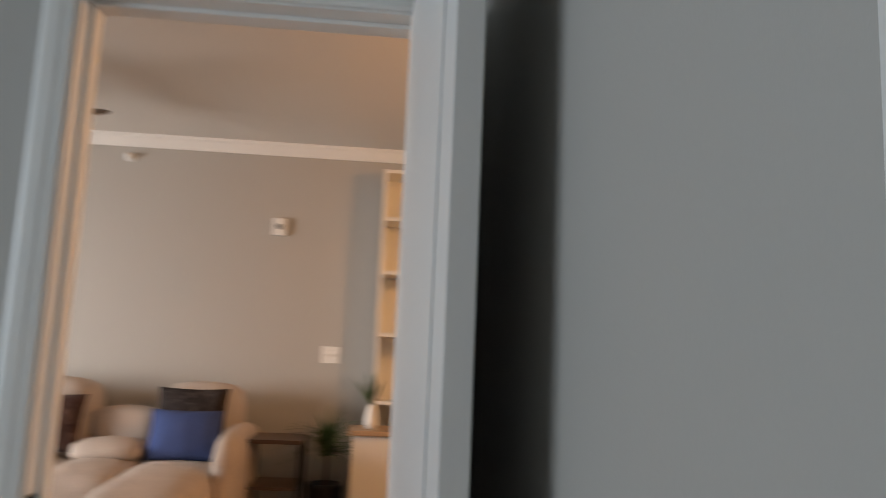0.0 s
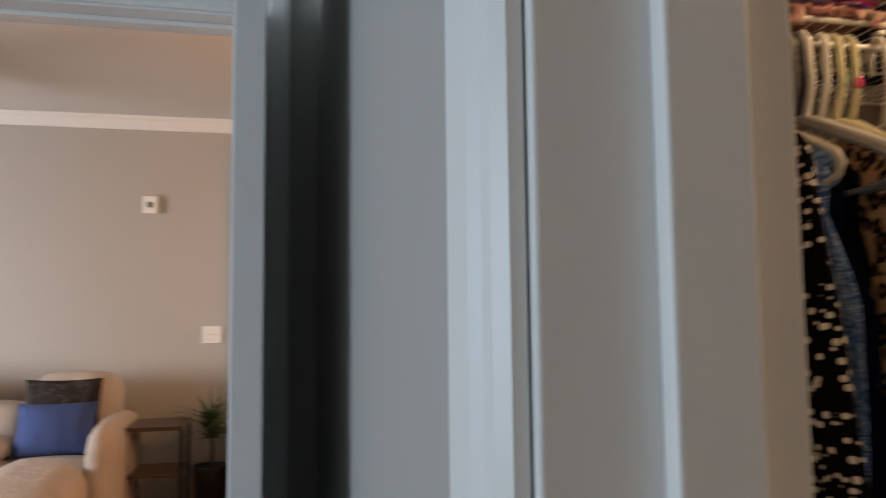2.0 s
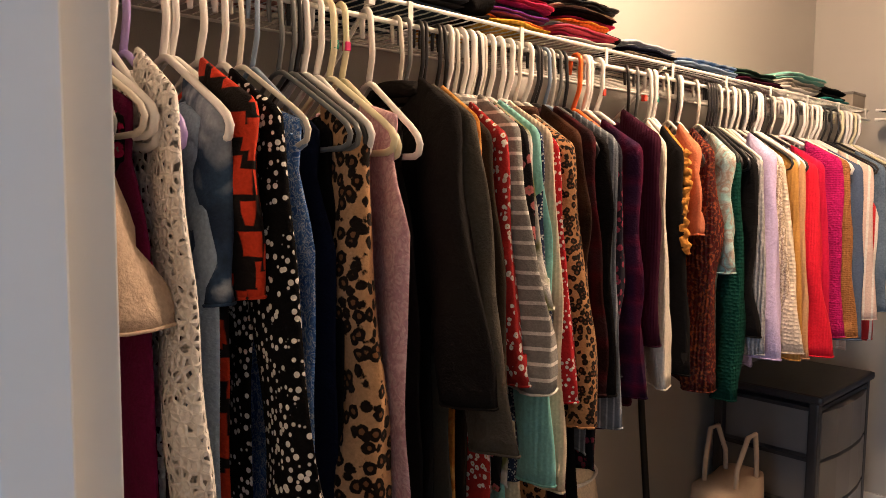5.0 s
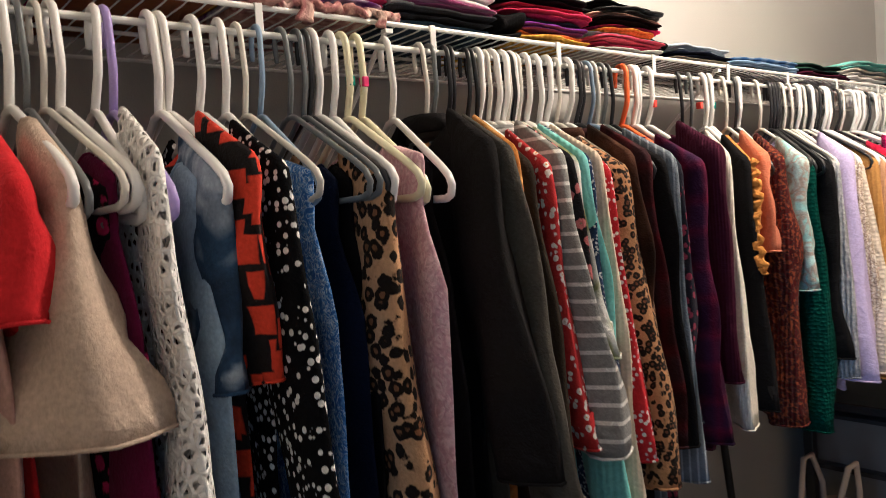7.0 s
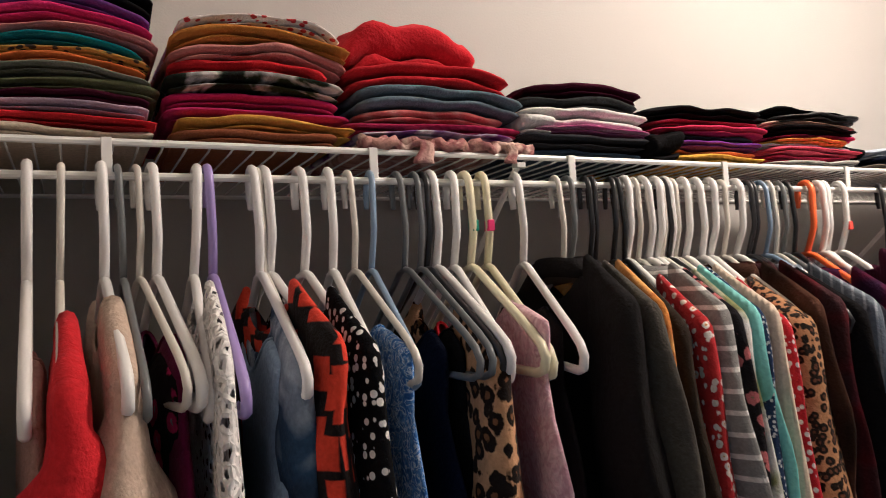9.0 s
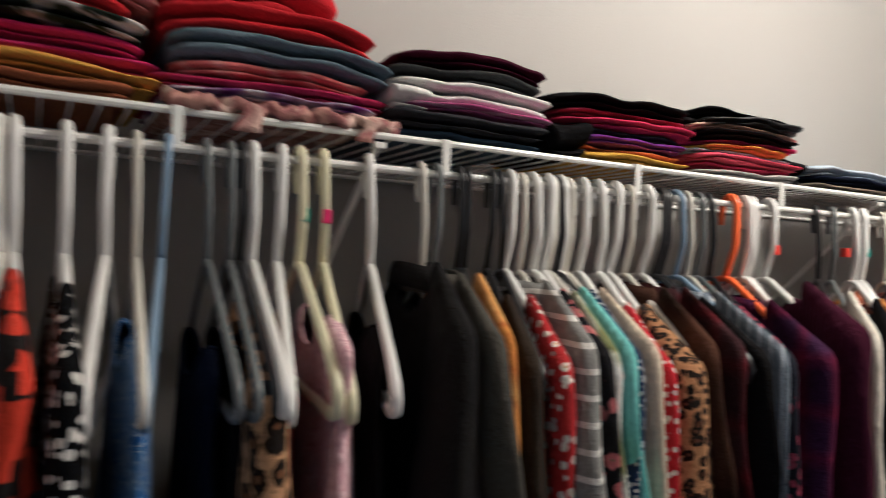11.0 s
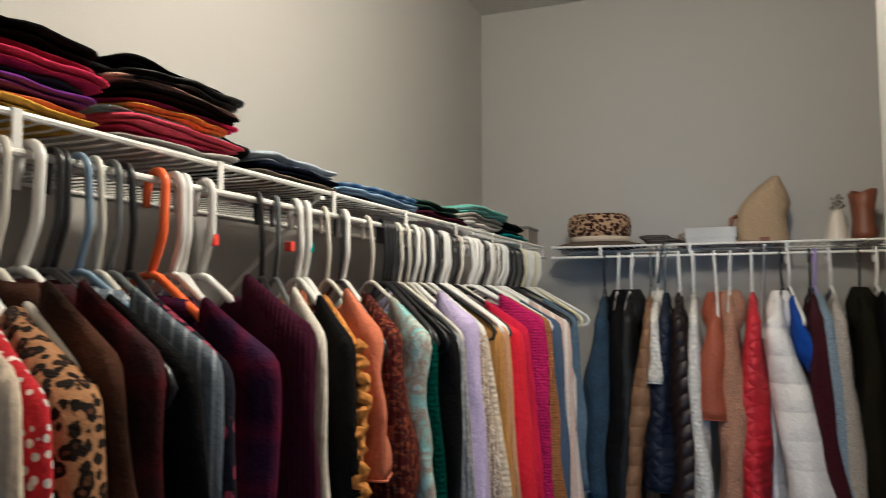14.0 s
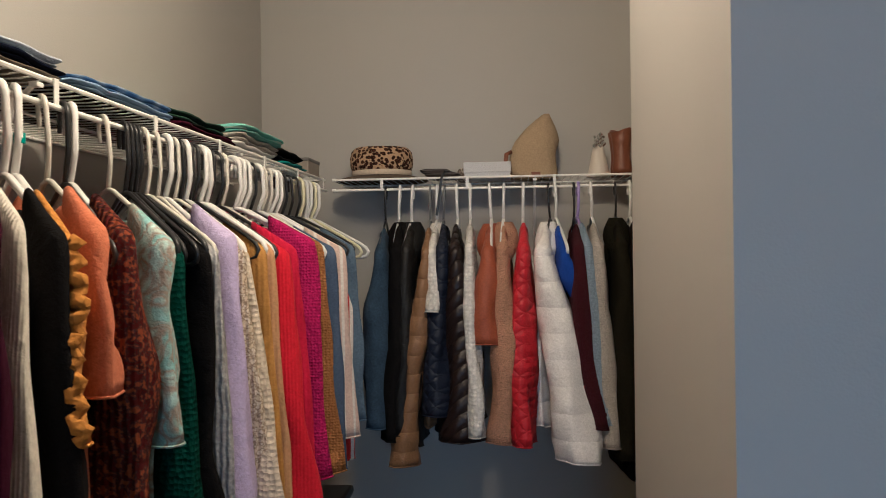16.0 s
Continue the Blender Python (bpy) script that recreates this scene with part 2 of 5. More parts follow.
def loops(bm, rings, cap0=True, cap1=True):
    """A skin over closed rings of points."""
    vs = [[bm.verts.new(p) for p in ring] for ring in rings]
    n = len(vs[0])
    for a, c in zip(vs, vs[1:]):
        for j in range(n):
            bm.faces.new((a[j], a[(j + 1) % n], c[(j + 1) % n], c[j]))
    if cap0:
        bm.faces.new(vs[0][::-1])
    if cap1:
        bm.faces.new(vs[-1])
    return bm


def lathe(bm, prof, n=24, center=(0, 0, 0), sx=1.0, sy=1.0):
    c = Vector(center)
    return loops(bm, [[c + Vector((r * sx * math.cos(2 * math.pi * j / n), r * sy * math.sin(2 * math.pi * j / n), z)) for j in range(n)] for r, z in prof])


def thing(name, label, category, at=(0, 0, 0), rz=0.0, group="", kind=""):
    ob = new(name)
    ob.matrix_world = pose(*at, 0, 0, rz)
    return tagged(ob, label, category, group, kind)


def structure(name, bm, material, label, category, smooth=False):
    return tagged(part(name, bm, material, smooth=smooth), label, category, kind="structure")

# ---------------------------------------------------------------- setting
XB0, XB1 = 0.044, 0.151      # wall between bedroom and closet
YA0, YA1 = 1.617, 1.745      # wall between bedroom and living room
YBACK, XCOAT = 1.242, 3.702  # closet's back wall and coat wall
CEILZ = 2.86
JY, JY2 = 0.258, -0.508       # closet doorway
DX0, DX1 = -0.832, -0.088    # living room doorway
DTOP = 2.045
LRY, LRC = 5.40, 2.765       # living room's back wall and ceiling

bm = boxed(-3.7, 4.4, -3.4, YA1, -0.12, 0.0)
structure("floor", bm, CARPET, "beige carpet on the bedroom and closet floor", "floor")
structure("floor_living", boxed(-5.4, 2.2, YA1, 5.6, -0.12, 0.0), WOODF, "dark plank floor of the living room", "floor")
structure("ceiling", boxed(-3.7, 4.4, -3.4, YA1, CEILZ, CEILZ + 0.12), CEIL, "white painted bedroom and closet ceiling", "ceiling")
structure("ceiling_living", boxed(-5.4, 2.2, YA1, 5.6, LRC, LRC + 0.12), CEIL, "pale painted living room ceiling", "ceiling")

bm = bmesh.new()
box(bm, -3.7, DX0 - 0.02, YA0, YA1, 0, CEILZ)
box(bm, DX1 + 0.02, XB0, YA0, YA1, 0, CEILZ)
box(bm, DX0 - 0.02, DX1 + 0.02, YA0, YA1, DTOP + 0.02, CEILZ)
structure("wall_north", bm, PAINT, "grey-green painted wall with the living room doorway", "wall")
bm = bmesh.new()
box(bm, XB0, XB1, JY + 0.02, YA1, 0, CEILZ)
box(bm, XB0, XB1, -3.4, JY2 - 0.02, 0, CEILZ)
box(bm, XB0, XB1, JY2 - 0.02, JY + 0.02, DTOP + 0.02, CEILZ)
structure("wall_closet_door", bm, PAINT, "grey-green painted wall with the closet doorway", "wall")
bm = bmesh.new()
box(bm, -3.8, -3.7, -3.4, -1.25, 0, CEILZ)
box(bm, -3.8, -3.7, 0.75, YA1, 0, CEILZ)
box(bm, -3.8, -3.7, -1.25, 0.75, 0, 0.8)
box(bm, -3.8, -3.7, -1.25, 0.75, 2.3, CEILZ)
structure("wall_west", bm, PAINT, "grey-green painted wall with the bedroom window", "wall")
structure("wall_south", boxed(-3.8, XB1, -3.5, -3.4, 0, CEILZ), PAINT, "plain grey-green painted bedroom wall", "wall")
structure("wall_closet_back", boxed(XB1, 3.8, YBACK, YBACK + 0.11, 0, CEILZ), PAINT, "grey-green painted closet back wall", "wall")
structure("wall_closet_end", boxed(XCOAT, XCOAT + 0.1, -1.0, YBACK, 0, CEILZ), PAINT, "grey-green painted closet end wall", "wall")
structure("wall_closet_chase", boxed(1.582, 2.26, -1.0, -0.008, 0, CEILZ), PAINT, "boxed-out painted wall beside the coats", "wall")
structure("wall_closet_near", boxed(XB1, 3.8, -1.1, -1.0, 0, CEILZ), PAINT, "plain painted closet side wall", "wall")
structure("wall_living_back", boxed(-5.4, 2.2, LRY, LRY + 0.1, 0, LRC), PAINT, "beige-grey painted living room wall", "wall")
structure("wall_living_east", boxed(2.1, 2.2, YA1, LRY, 0, LRC), PAINT, "plain painted living room wall", "wall")
bm = bmesh.new()
box(bm, -5.5, -5.4, YA1, 2.5, 0, LRC)
box(bm, -5.5, -5.4, 4.4, LRY, 0, LRC)
box(bm, -5.5, -5.4, 2.5, 4.4, 0, 0.6)
box(bm, -5.5, -5.4, 2.5, 4.4, 2.2, LRC)
structure("wall_living_west", bm, PAINT, "painted living room wall with a window", "wall")
structure("wall_living_south", boxed(-5.4, -3.8, YA1, YA1 + 0.1, 0, LRC), PAINT, "plain painted living room wall", "wall")
structure("wall_living_south_east", boxed(XB1, 2.2, YA1, YA1 + 0.1, 0, LRC), PAINT, "plain painted living room wall", "wall")

for nm, x, y0, y1, z0, z1 in (("window_1", -3.75, -1.25, 0.75, 0.8, 2.3), ("window_2", -5.45, 2.5, 4.4, 0.6, 2.2)):
    w = thing(nm, "white-framed window with clear glass", "window", (x, 0, 0), kind="structure")
    bm = bmesh.new()
    box(bm, -0.03, 0.03, y0, y1, z0, z0 + 0.05)
    box(bm, -0.03, 0.03, y0, y1, z1 - 0.05, z1)
    box(bm, -0.03, 0.03, y0, y0 + 0.05, z0 + 0.05, z1 - 0.05)
    box(bm, -0.03, 0.03, y1 - 0.05, y1, z0 + 0.05, z1 - 0.05)
    box(bm, -0.02, 0.02, (y0 + y1) / 2 - 0.02, (y0 + y1) / 2 + 0.02, z0 + 0.05, z1 - 0.05)
    part("window_frame", bm, TRIM, w)
    pane = part("pane", boxed(-0.004, 0.004, y0 + 0.05, y1 - 0.05, z0 + 0.05, z1 - 0.05), GLASS, w)
    pane.visible_shadow = False


def moulding(bm, p0, p1, inward, out, w=0.064, prof=((0, 0.006), (0.12, 0.011), (0.3, 0.012), (0.42, 0.016), (0.82, 0.019), (1.0, 0.016))):
    """A casing strip from p0 to p1 whose profile runs from its inner edge to its outer edge."""
    p0, p1, inward, out = Vector(p0), Vector(p1), Vector(inward), Vector(out)
    rows = []
    for p in (p0, p1):
        ring = [p - inward * (w * a) + out * h for a, h in prof]
        ring = [p] + ring + [p - inward * w]
        rows.append(ring)
    loops(bm, rows)


def casing(name, axis, a0, a1, top, face, out, label, w=0.064):
    """Three mitre-free casing strips round an opening; axis: the way the wall runs."""
    t = thing(name, label, "door casing", kind="structure")
    o = Vector(out)
    u = Vector((1, 0, 0)) if axis == "x" else Vector((0, 1, 0))
    base = o * 0.001 + (Vector((0, face, 0)) if axis == "x" else Vector((face, 0, 0)))
    z = Vector((0, 0, 1))
    for s, inward in ((a0, u), (a1, -u)):
        b = bmesh.new()
        moulding(b, base + u * s, base + u * s + z * (top + w), inward, o, w)
        bmesh.ops.recalc_face_normals(b, faces=b.faces)
        part("casing_leg", b, TRIM, t)
    b = bmesh.new()
    moulding(b, base + u * (a0 + 0.0005) + z * top, base + u * (a1 - 0.0005) + z * top, -z, o, w)
    bmesh.ops.recalc_face_normals(b, faces=b.faces)
    part("casing_head", b, TRIM, t)
    return t


def jambs(name, axis, a0, a1, f0, f1, top, stop, label):
    t = thing(name, label, "door jamb", kind="structure")
    th = 0.018

    def slab(u0, u1, v0, v1, z0, z1):
        return boxed(u0, u1, v0, v1, z0, z1, bevel=0.0015) if axis == "x" else boxed(v0, v1, u0, u1, z0, z1, bevel=0.0015)
    part("jamb", slab(a0 - th, a0, f0, f1, 0, top), TRIM, t)
    part("jamb", slab(a1, a1 + th, f0, f1, 0, top), TRIM, t)
    part("head_jamb", slab(a0 - th, a1 + th, f0, f1, top, top + th), TRIM, t)
    s0, s1 = stop
    part("door_stop", slab(a0, a0 + 0.011, s0, s1, 0, top - 0.012), TRIM, t)
    part("door_stop", slab(a1 - 0.011, a1, s0, s1, 0, top - 0.012), TRIM, t)
    part("door_stop", slab(a0, a1, s0, s1, top - 0.011, top - 0.0005), TRIM, t)
    return t


casing("trim_living_door", "x", DX0 - 0.006, DX1 + 0.006, DTOP + 0.006, YA0, (0, -1, 0), "white moulded casing round the living room doorway")
casing("trim_living_door_inside", "x", DX0 - 0.006, DX1 + 0.006, DTOP + 0.006, YA1, (0, 1, 0), "white moulded casing on the living room side")
casing("trim_closet_door", "y", JY2 - 0.006, JY + 0.006, DTOP + 0.006, XB0, (-1, 0, 0), "white moulded casing round the closet doorway", 0.050)
jambs("door_frame_living", "x", DX0, DX1, YA0 + 0.0005, YA1 - 0.0005, DTOP, (YA0 + 0.05, YA0 + 0.085), "white painted doorway lining with a stop")
jambs("door_frame_closet", "y", JY2, JY, XB0 + 0.0005, XB1 - 0.0005, DTOP, (XB0 + 0.046, XB0 + 0.08), "white painted closet doorway lining with a stop")

# crown moulding in the living room
bm = bmesh.new()
prof = ((0, 0), (0.0, -0.085), (-0.012, -0.085), (-0.02, -0.07), (-0.05, -0.03), (-0.066, -0.018), (-0.07, 0.0))
loops(bm, [[Vector((x, LRY - 0.001 + a, LRC - 0.001 + b)) for a, b in prof] for x in (-5.39, 2.09)])
bmesh.ops.recalc_face_normals(bm, faces=bm.faces)
structure("trim_crown", bm, TRIM, "white crown moulding under the living room ceiling", "moulding")
for nm, b in (("baseboard_back", boxed(XB1, XCOAT, YBACK - 0.014, YBACK - 0.001, 0, 0.12, bevel=0.003)), ("baseboard_end", boxed(XCOAT - 0.014, XCOAT - 0.001, -0.99, YBACK - 0.016, 0, 0.12, bevel=0.003)),
              ("baseboard_north", boxed(-3.69, DX0 - 0.08, YA0 - 0.014, YA0 - 0.001, 0, 0.12, bevel=0.003)), ("baseboard_living", boxed(-5.39, 2.09, LRY - 0.014, LRY - 0.001, 0, 0.12, bevel=0.003)),
              ("baseboard_closet_door", boxed(XB0 - 0.014, XB0 - 0.001, JY + 0.08, YA0 - 0.016, 0, 0.12, bevel=0.003))):
    structure(nm, b, TRIM, "white painted baseboard along the wall", "baseboard")

# ---------------------------------------------------------------- bedroom things
door = thing("door_1", "white panelled door standing open against the wall", "door", (DX1 - 0.002, YA0 - 0.004, 0), 2.6, kind="structure")
LW, LT = 0.738, 0.035
bm = bmesh.new()
box(bm, -LT, 0, -LW, 0, 0.012, DTOP - 0.004, bevel=0.0015)
part("leaf", bm, DOORW, door)
for z0, z1 in ((0.25, 0.95), (1.12, 1.88)):
    for xx in (-LT - 0.003, 0.0005):
        bm = bmesh.new()
        box(bm, xx, xx + 0.0025, -LW + 0.11, -0.11, z0, z1, bevel=0.001)
        part("panel", bm, DOORW, door)
for z in (0.25, 1.08, 1.82):
    bm = bmesh.new()
    sweep(bm, [(0.006, 0.0, z - 0.045), (0.006, 0.0, z + 0.045)], 0.0065, 10)
    box(bm, 0.0005, 0.0025, -0.034, -0.004, z - 0.044, z + 0.044)
    part("hinge", bm, BLACKM, door, "black metal butt hinge")
bm = bmesh.new()
lathe(bm, [(0.001, 0), (0.026, 0.0), (0.026, 0.006), (0.010, 0.012), (0.010, 0.03), (0.024, 0.04), (0.026, 0.052), (0.014, 0.062), (0.001, 0.063)], 20)
bmesh.ops.transform(bm, matrix=pose(-LT - 0.001, -LW + 0.065, 0.96, 0, -90, 0), verts=bm.verts)
part("door_knob", bm, BLACKM, door, "black metal door knob", smooth=True)
bm = boxed(DX0 + 0.0005, DX0 + 0.002, YA0 + 0.008, YA0 + 0.045, 0.92, 0.99)
tagged(part("strike_plate", bm, BLACKM), "black metal strike plate set in the door frame", "strike plate")


def switch_plate(at, gangs, w):
    t = thing("light_switch", "white plastic wall plate with %d toggle switches" % gangs, "light switch", at)
    part("plate", boxed(-w / 2, w / 2, -0.006, 0, -0.0585, 0.0585, bevel=0.0025), PLATE, t)
    for i in range(gangs):
        x = (i - (gangs - 1) / 2) * 0.046
        bm = boxed(x - 0.005, x + 0.005, -0.0075, -0.0055, -0.012, 0.012, bevel=0.0008)
        bm2 = bmesh.new()
        loops(bm2, [[(x + sx * s, -0.006 - d, z + sz * s2) for sx, sz in ((-1, -1), (1, -1), (1, 1), (-1, 1))] for d, s, s2, z in ((0, 0.0042, 0.009, 0), (0.012, 0.0032, 0.004, -0.006))])
        bmesh.ops.recalc_face_normals(bm2, faces=bm2.faces)
        part("toggle_slot", bm, PLATE, t)
        part("toggle", bm2, PLATE, t)
        for z in (-0.03, 0.03):
            b = bmesh.new()
            lathe(b, [(0.0005, 0), (0.003, 0.0), (0.0026, 0.0012), (0.0005, 0.0014)], 10)
            bmesh.ops.transform(b, matrix=pose(x, -0.0055, z, 90), verts=b.verts)
            part("screw", b, CHROME, t)
    return t


switch_plate((-1.04, YA0 - 0.0005, 1.252), 3, 0.166)
alarm = thing("smoke_alarm_sounder", "white plastic wall alarm with a round grille", "alarm", (-1.343, YA0 - 0.0005, 2.105))
part("backplate", boxed(-0.052, 0.052, -0.018, 0, -0.066, 0.066, bevel=0.006), PLATE, alarm)
part("housing", boxed(-0.048, 0.030, -0.045, -0.016, -0.062, 0.062, bevel=0.009), PLATE, alarm, smooth=False)
for i in range(-3, 4):
    for j in range(-3, 4):
        if i * i + j * j < 11:
            b = bmesh.new()
            lathe(b, [(0.0004, 0), (0.0022, 0.0), (0.0022, 0.0008), (0.0004, 0.0009)], 6)
            bmesh.ops.transform(b, matrix=pose(-0.010 + i * 0.0062, -0.0448, 0.010 + j * 0.0062, 90), verts=b.verts)
            part("grille_hole", b, HANGG, alarm)
b = bmesh.new()
lathe(b, [(0.0005, 0), (0.005, 0.0), (0.004, 0.003), (0.0005, 0.004)], 12)
bmesh.ops.transform(b, matrix=pose(-0.008, -0.0448, -0.046, 90), verts=b.verts)
part("indicator", b, HANGG, alarm)

# ---------------------------------------------------------------- closet light
cl = thing("ceiling_light", "white round ceiling lamp with a short stem", "ceiling light", (1.74, 0.28, CEILZ))
b = bmesh.new()
lathe(b, [(0.001, -0.028), (0.15, -0.028), (0.155, -0.02), (0.15, -0.001), (0.001, -0.001)], 32)
part("base", b, TRIM, cl, smooth=True)
part("stem", sweep(bmesh.new(), [(0, 0, -0.028), (0, 0, -0.13)], 0.008, 10), TRIM, cl, smooth=True)
b = bmesh.new()
lathe(b, [(0.001, -0.165), (0.016, -0.16), (0.019, -0.135), (0.010, -0.125), (0.001, -0.124)], 20)
part("socket", b, PLATE, cl, smooth=True)

# ---------------------------------------------------------------- wire shelves
LIPZ, RODZ, DECKZ = 1.820, 1.782, 1.818


def tube_between(a, b, r, n=8):
    return sweep(bmesh.new(), [a, b], r, n)


def wire_shelf(length, at, rz, brace_at, label, first_hook=0.136, D=0.338):
    """A ventilated shelf: local x along it, local y from its lip back to the wall."""
    t = thing("wire_shelf", label, "shelf", at, rz)
    part("lip_wire", tube_between((0, 0, LIPZ), (length, 0, LIPZ), 0.0042), WIRE, t)
    part("hanging_rod", tube_between((0, -0.004, RODZ), (length, -0.004, RODZ), 0.0048, 10), WIRE, t)
    part("middle_wire", tube_between((0, D * 0.5, LIPZ - 0.009), (length, D * 0.5, LIPZ - 0.009), 0.0032), WIRE, t)
    part("back_wire", tube_between((0, D, LIPZ - 0.009), (length, D, LIPZ - 0.009), 0.0032), WIRE, t)
    me = None
    k = int(length / 0.0254)
    for i in range(k):
        if me is None:
            ob = part("deck_wire", sweep(bmesh.new(), [(0, 0.002, LIPZ - 0.003), (0, 0.02, LIPZ - 0.0045), (0, D, LIPZ - 0.0045)], 0.0013, 6), WIRE, t)
            me = ob.data
        else:
            ob = new("deck_wire", me)
            ob.parent = t
        ob.location = (0.012 + i * 0.0254, 0, 0)
    x = first_hook
    while x < length - 0.02:
        b = bmesh.new()
        box(b, x - 0.0055, x + 0.0055, -0.0075, -0.0045, RODZ - 0.004, LIPZ + 0.004, bevel=0.001)
        box(b, x - 0.0055, x + 0.0055, -0.0045, 0.004, LIPZ + 0.0015, LIPZ + 0.0045, bevel=0.001)
        part("rod_hook", b, WIRE, t)
        x += 0.305
    for x in brace_at:
        b = bmesh.new()
        sweep(b, [(x, 0.008, LIPZ - 0.008), (x, D + 0.001, LIPZ - 0.30)], 0.0045, 8)
        box(b, x - 0.009, x + 0.009, D - 0.004, D + 0.002, LIPZ - 0.34, LIPZ - 0.28, bevel=0.001)
        box(b, x - 0.007, x + 0.007, 0.0, 0.014, LIPZ - 0.014, LIPZ - 0.007, bevel=0.001)
        part("support_brace", b, WIRE, t)
    for z in (LIPZ, RODZ):
        b = bmesh.new()
        lathe(b, [(0.0005, 0), (0.006, 0), (0.006, 0.012), (0.0005, 0.013)], 10)
        bmesh.ops.transform(b, matrix=pose(-0.002, 0 if z == LIPZ else -0.004, z, 0, 90, 0), verts=b.verts)
        part("end_cap", b, WIRE, t)
    return t


wire_shelf(3.382 - 0.158, (0.158, 0.90, 0), 0, (0.66, 1.63, 2.42), "white vinyl-coated wire shelf with hanging rod along the back wall", first_hook=0.132)
wire_shelf(1.86, (3.392, 0.872, 0), -90, (0.72, 1.45), "white vinyl-coated wire shelf with hanging rod on the end wall", first_hook=0.178, D=0.306)

# ---------------------------------------------------------------- hangers and clothes
HANGERS = {}
SWING = random.Random(19)


def hanger(at, rz, kind="white", tilt=0.0):
    """A hanger whose origin is the middle of the rod it hangs on; its arms run along local y."""
    looks = {"white": (HANGW, "white plastic tubular"), "black": (HANGB, "black plastic"), "grey": (HANGG, "grey plastic"), "cream": (HANGC, "cream plastic"),
             "purple": (HANGP, "purple plastic"), "orange": (HANGO, "bright orange plastic"), "blue": (HANGS, "slate blue plastic"),
             "ivory": (HANGI, "slim off-white plastic")}
    m = pose(*at, tilt, SWING.uniform(-3.2, 3.2), rz)
    if kind in HANGERS:
        return copy_thing(HANGERS[kind], m)
    mt, words = looks[kind]
    t = thing("clothes_hanger", words + " clothes hanger hooked over the rod", "hanger", group="clothes hangers")
    t.matrix_world = m
    r = 0.0054 if kind in ("white", "cream", "purple", "orange") else 0.0040
    R = {"white": 0.0205, "cream": 0.021, "ivory": 0.0175}.get(kind, 0.019)
    top = 0.0055 + r - R
    pts = [(0, R, top - 0.024), (0, R, top - 0.010)] + [(0, R * math.cos(radians(d)), top + R * math.sin(radians(d))) for d in range(0, 181, 20)]
    pts += [(0, -R - 0.001, -0.034), (0, -R - 0.002, -0.060), (0, -R, -0.070), (0, -R * 0.75, -0.081), (0, -0.005, -0.102), (0, 0, -0.113)]
    part("hook", sweep(bmesh.new(), pts, [r * 0.8] + [r] * (len(pts) - 1), 8), mt, t, smooth=True)
    W = 0.204
    b = bmesh.new()
    arc = [(0, 0.0, -0.112), (0, -0.02, -0.116), (0, -W * 0.84, -0.192), (0, -W * 0.96, -0.207), (0, -W, -0.220), (0, -W + 0.006, -0.233), (0, -W + 0.024, -0.238)]
    ring = arc + [(0, 0, -0.238)] + [(0, -y, z) for _, y, z in arc[::-1]][:-1]
    sweep(b, ring, r, 8, closed=True)
    part("shoulder_frame", b, mt, t, smooth=True)
    HANGERS[kind] = t
    return t


def wrinkle(v, amp, seed):
    q = Vector((v[0] * 14 + seed * 3.1, v[1] * 13, v[2] * 6 + seed))
    return Vector((noise.noise(q), noise.noise(q + Vector((5, 9, 2))), 0.3 * noise.noise(q + Vector((1, 4, 8))))) * amp


def body_rings(hw, thick, top, tip, hem, seed, flare=0.0, n=26, puff=0.0, narrow=0.90, neck=0.042):
    rings = []
    scoop = 0.040 if neck > 0.095 else 0.036
    zs = [top + 0.003, top] + [top + (tip - top) * k for k in (0.25, 0.5, 0.75, 0.92)] + [tip - 0.008, tip - 0.03]
    ws = [neck - 0.006, neck] + [neck + (hw - neck) * k for k in (0.28, 0.55, 0.82, 0.97)] + [hw, hw * 0.985]
    ds = [0.009, 0.011] + [thick * k for k in (0.62, 0.62, 0.6, 0.55)] + [thick * 0.6, thick * 0.75]
    k = max(6, int((tip - hem) / (0.035 if not puff else 0.018)))
    for i in range(1, k + 1):
        f = i / k
        zs.append(tip - 0.03 + (hem - tip + 0.03) * f)
        wide = hw * (narrow + flare * f) * (1 - 0.05 * math.sin(f * 3))
        if neck > 0.095:
            wide = hw * 0.94 + (0.052 + 0.03 * flare) * min(1.0, max(0.0, (f * (tip - hem) - 0.03) / 0.10))
        ws.append(wide)
        ds.append(thick * (0.85 + 0.3 * f))
    for i, (z, w, d) in enumerate(zip(zs, ws, ds)):
        f = min(1.0, max(0.0, (tip - z) / 0.35))
        bulge = 1 + puff * (abs(math.sin(z * 36)) ** 0.5 - 0.6)
        ring = []
        for j in range(n):
            a = 2 * math.pi * j / n
            cy, sx = math.cos(a), math.sin(a)
            y = w * math.copysign(abs(cy) ** 0.75, cy)
            x = d * bulge * math.copysign(abs(sx) ** (0.7 + 0.55 * min(1.0, f * 3)), sx)
            x += f * thick * 0.75 * math.sin(y * 34 + seed * 1.7) * (0.5 + 0.5 * math.sin(seed + z * 4))
            dip = scoop * max(0.0, 1 - (y / (neck * 1.02)) ** 2) * max(0.0, 1 - max(0.0, top - z) / 0.10)
            v = Vector((x, y, z - dip + 0.006 * f * math.sin(a * 3 + seed)))
            ring.append(v + wrinkle(v, 0.010 * f, seed))
        rings.append(ring)
    return rings


